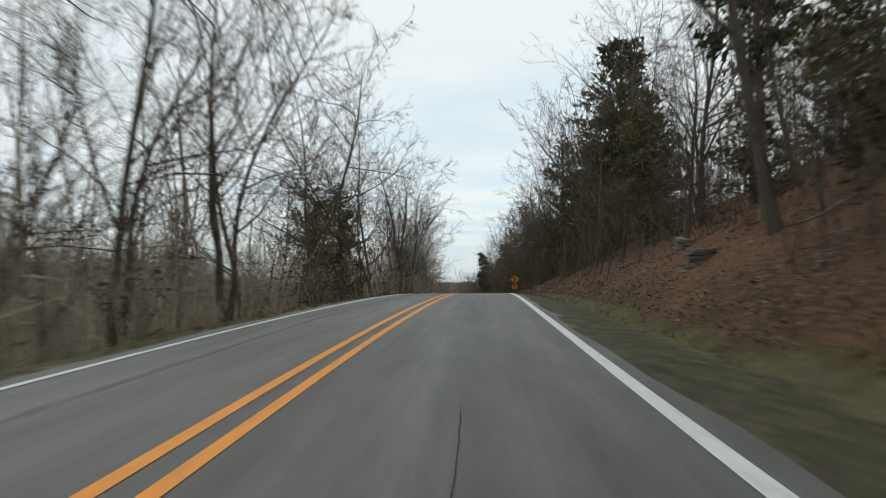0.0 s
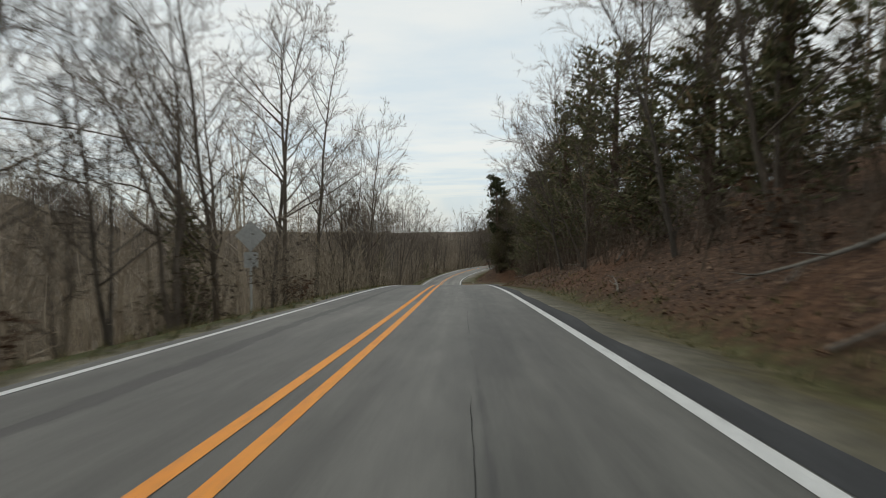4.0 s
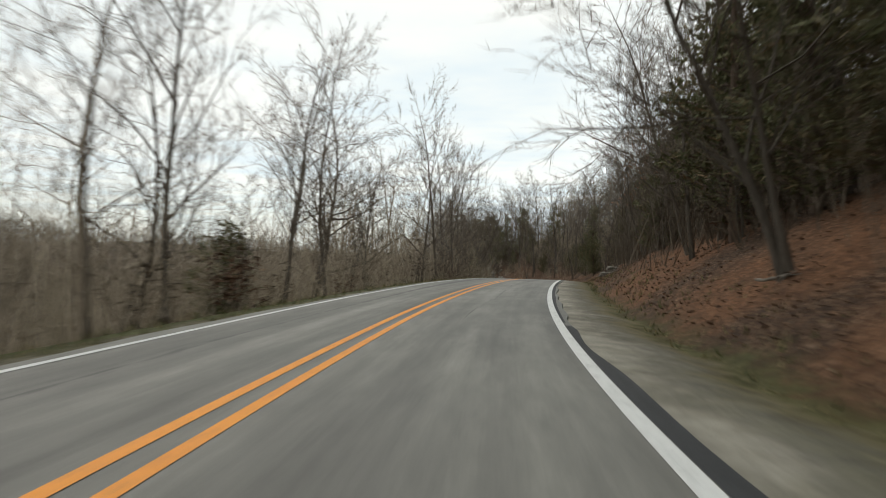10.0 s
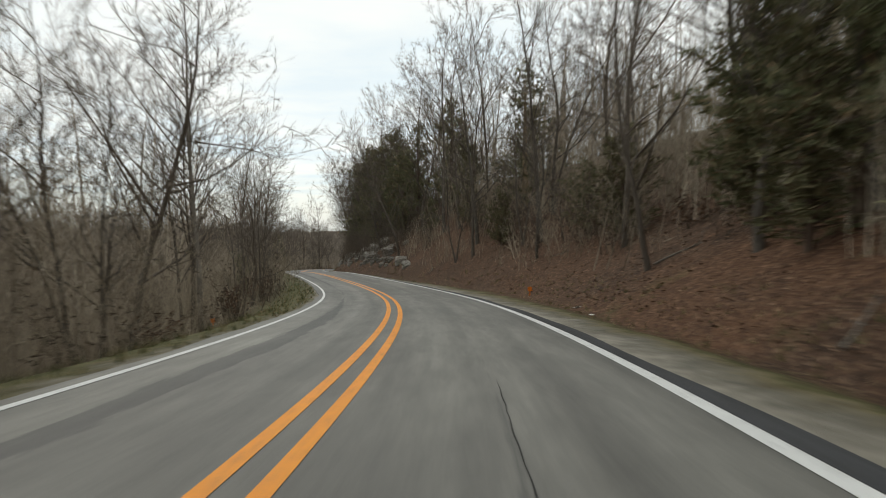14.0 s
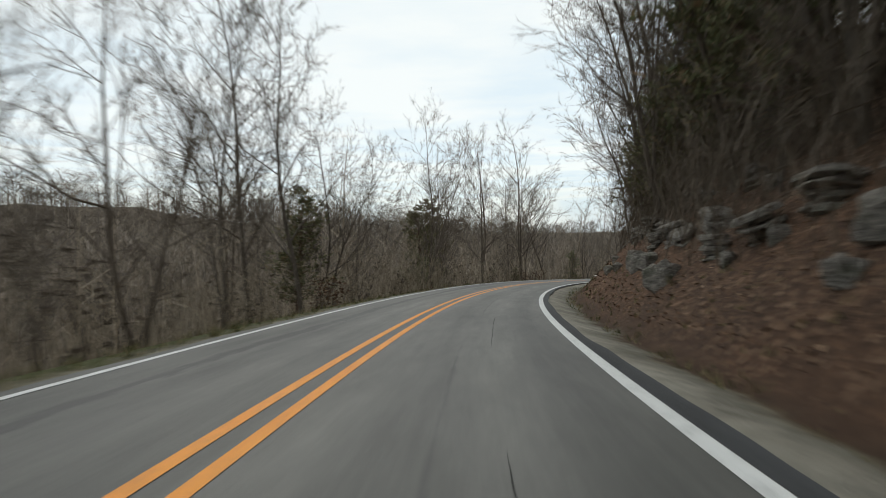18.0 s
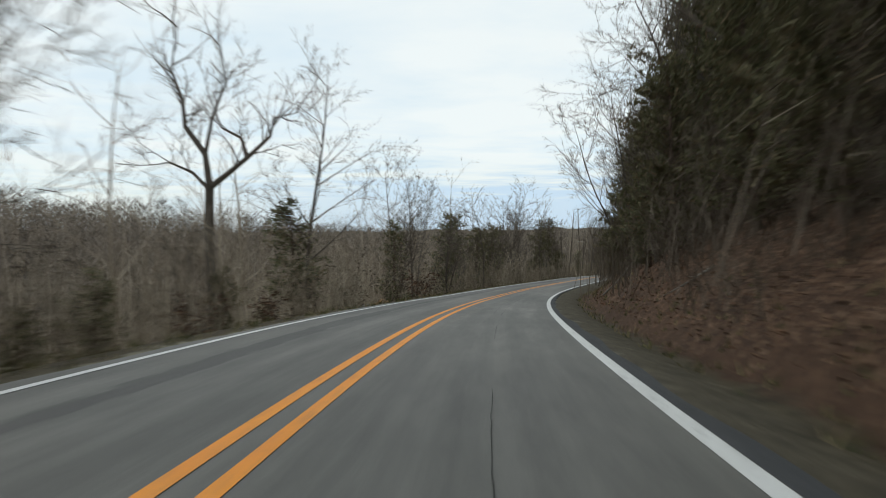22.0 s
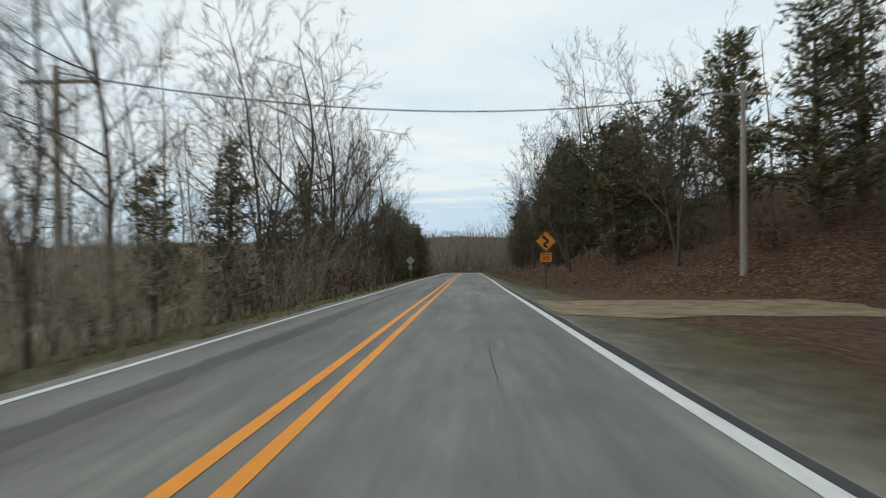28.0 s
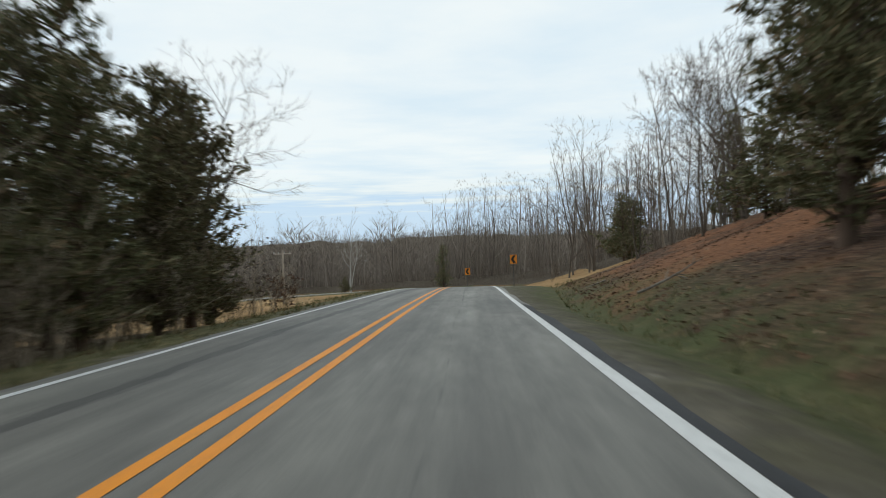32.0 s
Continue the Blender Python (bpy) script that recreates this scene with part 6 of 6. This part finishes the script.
# a heap of tan clods and a pale slab tipped beside the road
k = Mat("tan_clay", rough=0.95, spec=0.15)
CLAY = k.color(k.ramp(k.noise(3, 7, 0.7), [(0.3, (0.16, 0.085, 0.04)), (0.55, (0.34, 0.19, 0.095)), (0.75, (0.46, 0.31, 0.18))])).bump(k.noise(8, 6, 0.75), 0.8, 0.05).m
heap = rock_mesh(830, 0)
heap.materials.clear()
heap.materials.append(CLAY)
for s_, o_, sx, sz, name_, label_ in ((542, -7.2, 1.0, 0.6, "clay_heap", "heap of orange-tan clay tipped among the trees"), (492.5, -5.6, 0.7, 0.42, "clay_heap", "low heap of pale tan clay behind the edge line"), (500.5, -5.3, 0.4, 0.25, "clay_heap", "small clod of tan clay beside the road")):
    x, y = along_road(s_, o_)
    ob = new(name_, heap)
    ob.location, ob.rotation_euler, ob.scale = (x, y, height(x, y) + sz * 0.35), (0, 0, s_), (sx, sx * 0.8, sz)
    tagged(ob, label_, "dirt heap", "clay heaps")
put_rock(493, -5.9, 0.85, 0.5, 0.16, 2, 1.0, 0.1, 0.1, "flat grey sandstone slab lying on a clay heap", 0.45)
put_rock(538, -7.0, 0.6, 0.5, 0.5, 0, 0.4, label="pale grey boulder among the roadside trees")


# ---------------------------------------------------------------- signs
def box(bm, m, sx, sy, sz, bevel=0.0):
    res = bmesh.ops.create_cube(bm, size=1.0, matrix=m @ Matrix.Diagonal((sx, sy, sz, 1)))
    if bevel:
        edges = {e for v in res["verts"] for e in v.link_edges}
        bmesh.ops.bevel(bm, geom=list(edges), offset=bevel, segments=2, affect="EDGES")


def plate(outline, depth, radius=0.0):
    """A flat plate facing -y from an outline in x, z."""
    bm = bmesh.new()
    front = [bm.verts.new((x, -depth / 2, z)) for x, z in outline]
    back = [bm.verts.new((x, depth / 2, z)) for x, z in outline]
    bm.faces.new(front)
    bm.faces.new(list(reversed(back)))
    n_ = len(outline)
    for i in range(n_):
        bm.faces.new((front[i], back[i], back[(i + 1) % n_], front[(i + 1) % n_]))
    bmesh.ops.recalc_face_normals(bm, faces=bm.faces)
    return bm


def rounded(points, rad, n_=4):
    out = []
    for i, p in enumerate(points):
        p, a, b = Vector(p), Vector(points[i - 1]), Vector(points[(i + 1) % len(points)])
        u, w = (a - p).normalized(), (b - p).normalized()
        for j in range(n_ + 1):
            t = j / n_
            q = p + u * rad * (1 - t) ** 2 + w * rad * t ** 2
            out.append((q.x, q.y))
    return out


def offset_path(path, half):
    left, right = [], []
    for i, p in enumerate(path):
        d = (Vector(path[min(i + 1, len(path) - 1)]) - Vector(path[max(i - 1, 0)])).normalized()
        nrm = Vector((-d.y, d.x)) * half
        left.append((p[0] + nrm.x, p[1] + nrm.y))
        right.append((p[0] - nrm.x, p[1] - nrm.y))
    return left + right[::-1]


def post(parent, tall, label="weathered steel post", mat=POST):
    bm = bmesh.new()
    box(bm, pose(0, 0.035, tall / 2 - 0.2), 0.07, 0.045, tall + 0.4, 0.006)
    ob = part("post", bm, mat, parent, label)
    return ob


def sign_base(name, s, o, turn_extra=0.0):
    x, y, _, h = on_road(s, o)
    x, y = float(x), float(y)
    ob = new(name)
    ob.location = (x, y, height(x, y))
    ob.rotation_euler = (0, 0, float(h) + turn_extra)
    return ob


def winding_sign(s, o, centre, mirrored=1):
    """Diamond warning sign with a winding arrow and a small plaque below."""
    ob = sign_base("road_sign", s, o)
    zc = centre - ob.location.z
    post(ob, zc + 0.3)
    d = 0.54
    face = part("panel", plate(rounded([(0, zc - d), (d, zc), (0, zc + d), (-d, zc)], 0.05), 0.012), SIGN, ob, "orange-yellow diamond panel")
    bm = bmesh.new()
    rim = rounded([(0, zc - d + 0.035), (d - 0.035, zc), (0, zc + d - 0.035), (-d + 0.035, zc)], 0.045)
    inner = rounded([(0, zc - d + 0.055), (d - 0.055, zc), (0, zc + d - 0.055), (-d + 0.055, zc)], 0.04)
    a = [bm.verts.new((x, -0.009, z)) for x, z in rim]
    b = [bm.verts.new((x, -0.009, z)) for x, z in inner]
    for i in range(len(a)):
        bm.faces.new((a[i], a[(i + 1) % len(a)], b[(i + 1) % len(b)], b[i]))
    part("border", bm, PRINT, face, "thin black border")
    path = [(mirrored * 0.10 * math.sin(0.9 - t * 2.6 * math.pi), zc - 0.33 + 0.50 * t) for t in [i / 18 for i in range(19)]]
    bm = plate(offset_path(path, 0.055), 0.004)
    bmesh.ops.translate(bm, verts=bm.verts, vec=(0, -0.010, 0))
    tip = path[-1]
    hd = [bm.verts.new((tip[0] + dx, -0.012, tip[1] + dz)) for dx, dz in ((-0.14, -0.03), (0.13, 0.0), (-0.05, 0.17))]
    bm.faces.new(hd)
    part("arrow", bm, PRINT, face, "black winding arrow")
    zp = zc - 0.54 - 0.30
    plaque = part("plaque", plate(rounded([(-0.29, zp - 0.24), (0.29, zp - 0.24), (0.29, zp + 0.24), (-0.29, zp + 0.24)], 0.04), 0.012), SIGN, ob, "orange-yellow plaque with lines of black print")
    for x, z, w_, h_ in ((-0.12, 0.135, 0.19, 0.05), (0.12, 0.135, 0.16, 0.05), (0, 0.005, 0.39, 0.05), (-0.09, -0.125, 0.19, 0.05), (0.13, -0.125, 0.13, 0.05)):
        bm = bmesh.new()
        box(bm, pose(x, -0.010, zp + z), w_, 0.004, h_)
        part("bar", bm, PRINT, plaque)
    return tagged(ob, "orange-yellow winding road warning sign on a steel post", "road sign", "warning signs")


def back_sign(s, o, centre):
    """The bare back of a sign that faces oncoming traffic."""
    ob = sign_base("road_sign", s, o, math.pi)
    zc = centre - ob.location.z
    post(ob, zc + 0.3, "pale galvanised steel post", STEEL)
    d = 0.54
    part("panel", plate(rounded([(0, zc - d), (d, zc), (0, zc + d), (-d, zc)], 0.05), 0.012), STEEL, ob, "bare grey metal back")
    zp = zc - 0.84
    part("plaque", plate(rounded([(-0.24, zp - 0.27), (0.24, zp - 0.27), (0.24, zp + 0.27), (-0.24, zp + 0.27)], 0.04), 0.012), STEEL, ob, "bare grey metal back")
    return tagged(ob, "grey metal back of a diamond road sign with plaque", "road sign", "warning signs")


def chevron_sign(x, y, zc, turn):
    ob = new("chevron_sign")
    ob.location = (x, y, height(x, y))
    ob.rotation_euler = (0, 0, turn)
    zc = zc - ob.location.z
    post(ob, zc + 0.3)
    face = part("panel", plate(rounded([(-0.30, zc - 0.38), (0.30, zc - 0.38), (0.30, zc + 0.38), (-0.30, zc + 0.38)], 0.04), 0.012), SIGN, ob, "orange-yellow panel")
    bm = plate([(0.20, zc + 0.32), (-0.02, zc + 0.32), (-0.22, zc), (-0.02, zc - 0.32), (0.20, zc - 0.32), (0.0, zc)], 0.004)
    bmesh.ops.translate(bm, verts=bm.verts, vec=(0, -0.010, 0))
    part("arrow", bm, PRINT, face, "black arrow pointing left")
    return tagged(ob, "orange-yellow chevron sign with a black arrow", "road sign", "chevrons")


winding_sign(80.3, 5.7, 0.62)
winding_sign(680, 5.5, -31.2)
back_sign(114, -5.9, -1.3)
back_sign(724, -5.5, -33.3)
chevron_sign(195.7, 726.9, -36.0, radians(-38))
chevron_sign(204.6, 743.5, -37.7, radians(-28))

# ---------------------------------------------------------------- utility poles and the cable across the road


def utility_pole(s, o, tall, turn, label):
    ob = sign_base("utility_pole", s, o, turn)
    bm = bmesh.new()
    res = bmesh.ops.create_cone(bm, cap_ends=True, segments=12, radius1=0.15, radius2=0.10, depth=tall + 0.6, matrix=Matrix.Translation((0, 0, tall / 2 - 0.3)))
    part("pole", bm, WOOD, ob)
    bm = bmesh.new()
    box(bm, pose(0, 0.14, tall - 0.45), 2.4, 0.09, 0.115, 0.01)
    part("crossarm", bm, WOOD, ob, "weathered wooden crossarm")
    for x in (-1.05, -0.4, 0.4, 1.05):
        bm = bmesh.new()
        bmesh.ops.create_cone(bm, cap_ends=True, segments=8, radius1=0.05, radius2=0.03, depth=0.16, matrix=Matrix.Translation((x, 0.14, tall - 0.31)))
        part("insulator", bm, STEEL, ob, "small grey insulator")
    return tagged(ob, label, "utility pole", "utility poles")


_, s_, o_ = ground([188.7], [757.1])
utility_pole(float(s_[0]), float(o_[0]), 6.6, 0.6, "weathered wooden utility pole with a crossarm in the field")
pole_a = utility_pole(664, -11, 8.6, 0.0, "weathered wooden utility pole among roadside cedars")
pole_b = utility_pole(673, 13, 8.0, 0.0, "weathered wooden utility pole on the bank")
wire = bpy.data.curves.new("cable", "CURVE")
wire.dimensions, wire.bevel_depth = "3D", 0.022
sp = wire.splines.new("POLY")
p0, p1 = pole_a.location + Vector((0, 0, 8.4)), pole_b.location + Vector((0, 0, 7.8))
sp.points.add(16)
for i, q in enumerate(sp.points):
    t = i / 16
    w = p0.lerp(p1, t) - Vector((0, 0, 1.1 * 4 * t * (1 - t)))
    q.co = (*w, 1)
wire.materials.append(CABLE)
tagged(new("cable", wire), "black overhead cable sagging across the road", "cable")

# ---------------------------------------------------------------- small things on the verge


def marker(s, o):
    ob = sign_base("marker_flag", s, o)
    bm = bmesh.new()
    bmesh.ops.create_cone(bm, cap_ends=True, segments=10, radius1=0.035, radius2=0.03, depth=0.5, matrix=Matrix.Translation((0, 0, 0.2)))
    part("stake", bm, ORANGE, ob)
    bm = bmesh.new()
    box(bm, pose(0, -0.03, 0.38), 0.19, 0.03, 0.2, 0.01)
    part("flag", bm, ORANGE, ob, "square orange plate")
    return tagged(ob, "short orange plastic marker standing in the verge", "marker", "verge markers")


for s_, o_ in ((179.5, 6.0), (343, 6.8), (342, -7.2)):
    marker(s_, o_)
r = random.Random(77)
for s_, o_ in ((176, 5.8), (177, 6.3), (295, 5.4), (332, 5.9), (335, 6.3), (438, 5.6), (440, 5.2), (455, 5.0), (588.4, 4.6), (206, 5.4), (742, 7.2), (748, 8.0), (499.2, -4.9), (500.0, -5.0), (60, 6.6), (66, 7.0)):
    x, y = along_road(s_, o_)
    bm = bmesh.new()
    bmesh.ops.create_grid(bm, x_segments=3, y_segments=3, size=0.13)
    for v in bm.verts:
        v.co.z = 0.05 * noise.noise(v.co * 9 + Vector((s_, 0, 0))) + 0.03
    bmesh.ops.solidify(bm, geom=bm.faces[:], thickness=0.006)
    me = bpy.data.meshes.new("paper_scrap")
    bm.to_mesh(me)
    bm.free()
    me.materials.append(PAPER)
    ob = new("paper_scrap", me)
    ob.location, ob.rotation_euler = (x, y, height(x, y) + 0.0), (r.uniform(-0.2, 0.2), r.uniform(-0.2, 0.2), r.uniform(0, 6))
    tagged(ob, "crumpled scrap of white litter on the verge", "litter", "litter")


# ---------------------------------------------------------------- fallen branches on the banks
r = random.Random(88)


def branch_mesh(seed):
    q = random.Random(seed)
    out = ([], [])
    main, _ = bent(q, (-1.3, 0, 0.05), Vector((1, 0.1, 0.02)), 2.6, 5, 0.16, 0.0)
    tube(out, main, [0.05, 0.045, 0.038, 0.03, 0.02, 0.008], 5)
    for _ in range(4):
        p, d = along(main, q.uniform(0.3, 0.9))
        side, _ = bent(q, p, tilt_off(q, d, 0.7), q.uniform(0.4, 0.9), 2, 0.2, 0.02)
        tube(out, side, [0.02, 0.014, 0.005], 4)
    return mesh_of("fallen_branch", out[0], out[1], BARK_PALE, None, True)


LOGS = [branch_mesh(900 + i) for i in range(3)]
for s_ in list(range(6, 170, 9)) + list(range(236, 380, 14)) + list(range(440, 640, 13)) + list(range(690, 770, 11)):
    s2 = s_ + r.uniform(-3, 3)
    x, y = along_road(s2, float(table(s2, TOE)) + r.uniform(0.8, 4.5))
    ob = new("fallen_branch", LOGS[s_ % 3])
    e = 0.4
    zx, zy = (height(x + e, y) - height(x - e, y)) / (2 * e), (height(x, y + e) - height(x, y - e)) / (2 * e)
    up = Vector((-zx, -zy, 1)).normalized()
    ob.rotation_euler = (up.to_track_quat("Z", "Y").to_matrix() @ Matrix.Rotation(r.uniform(0, 6.28), 3, "Z")).to_euler()
    ob.location = (x, y, height(x, y))
    ob.scale = (r.uniform(0.5, 1.1),) * 3
    tagged(ob, "bleached fallen branch lying on the leafy bank", "branch", "fallen branches")
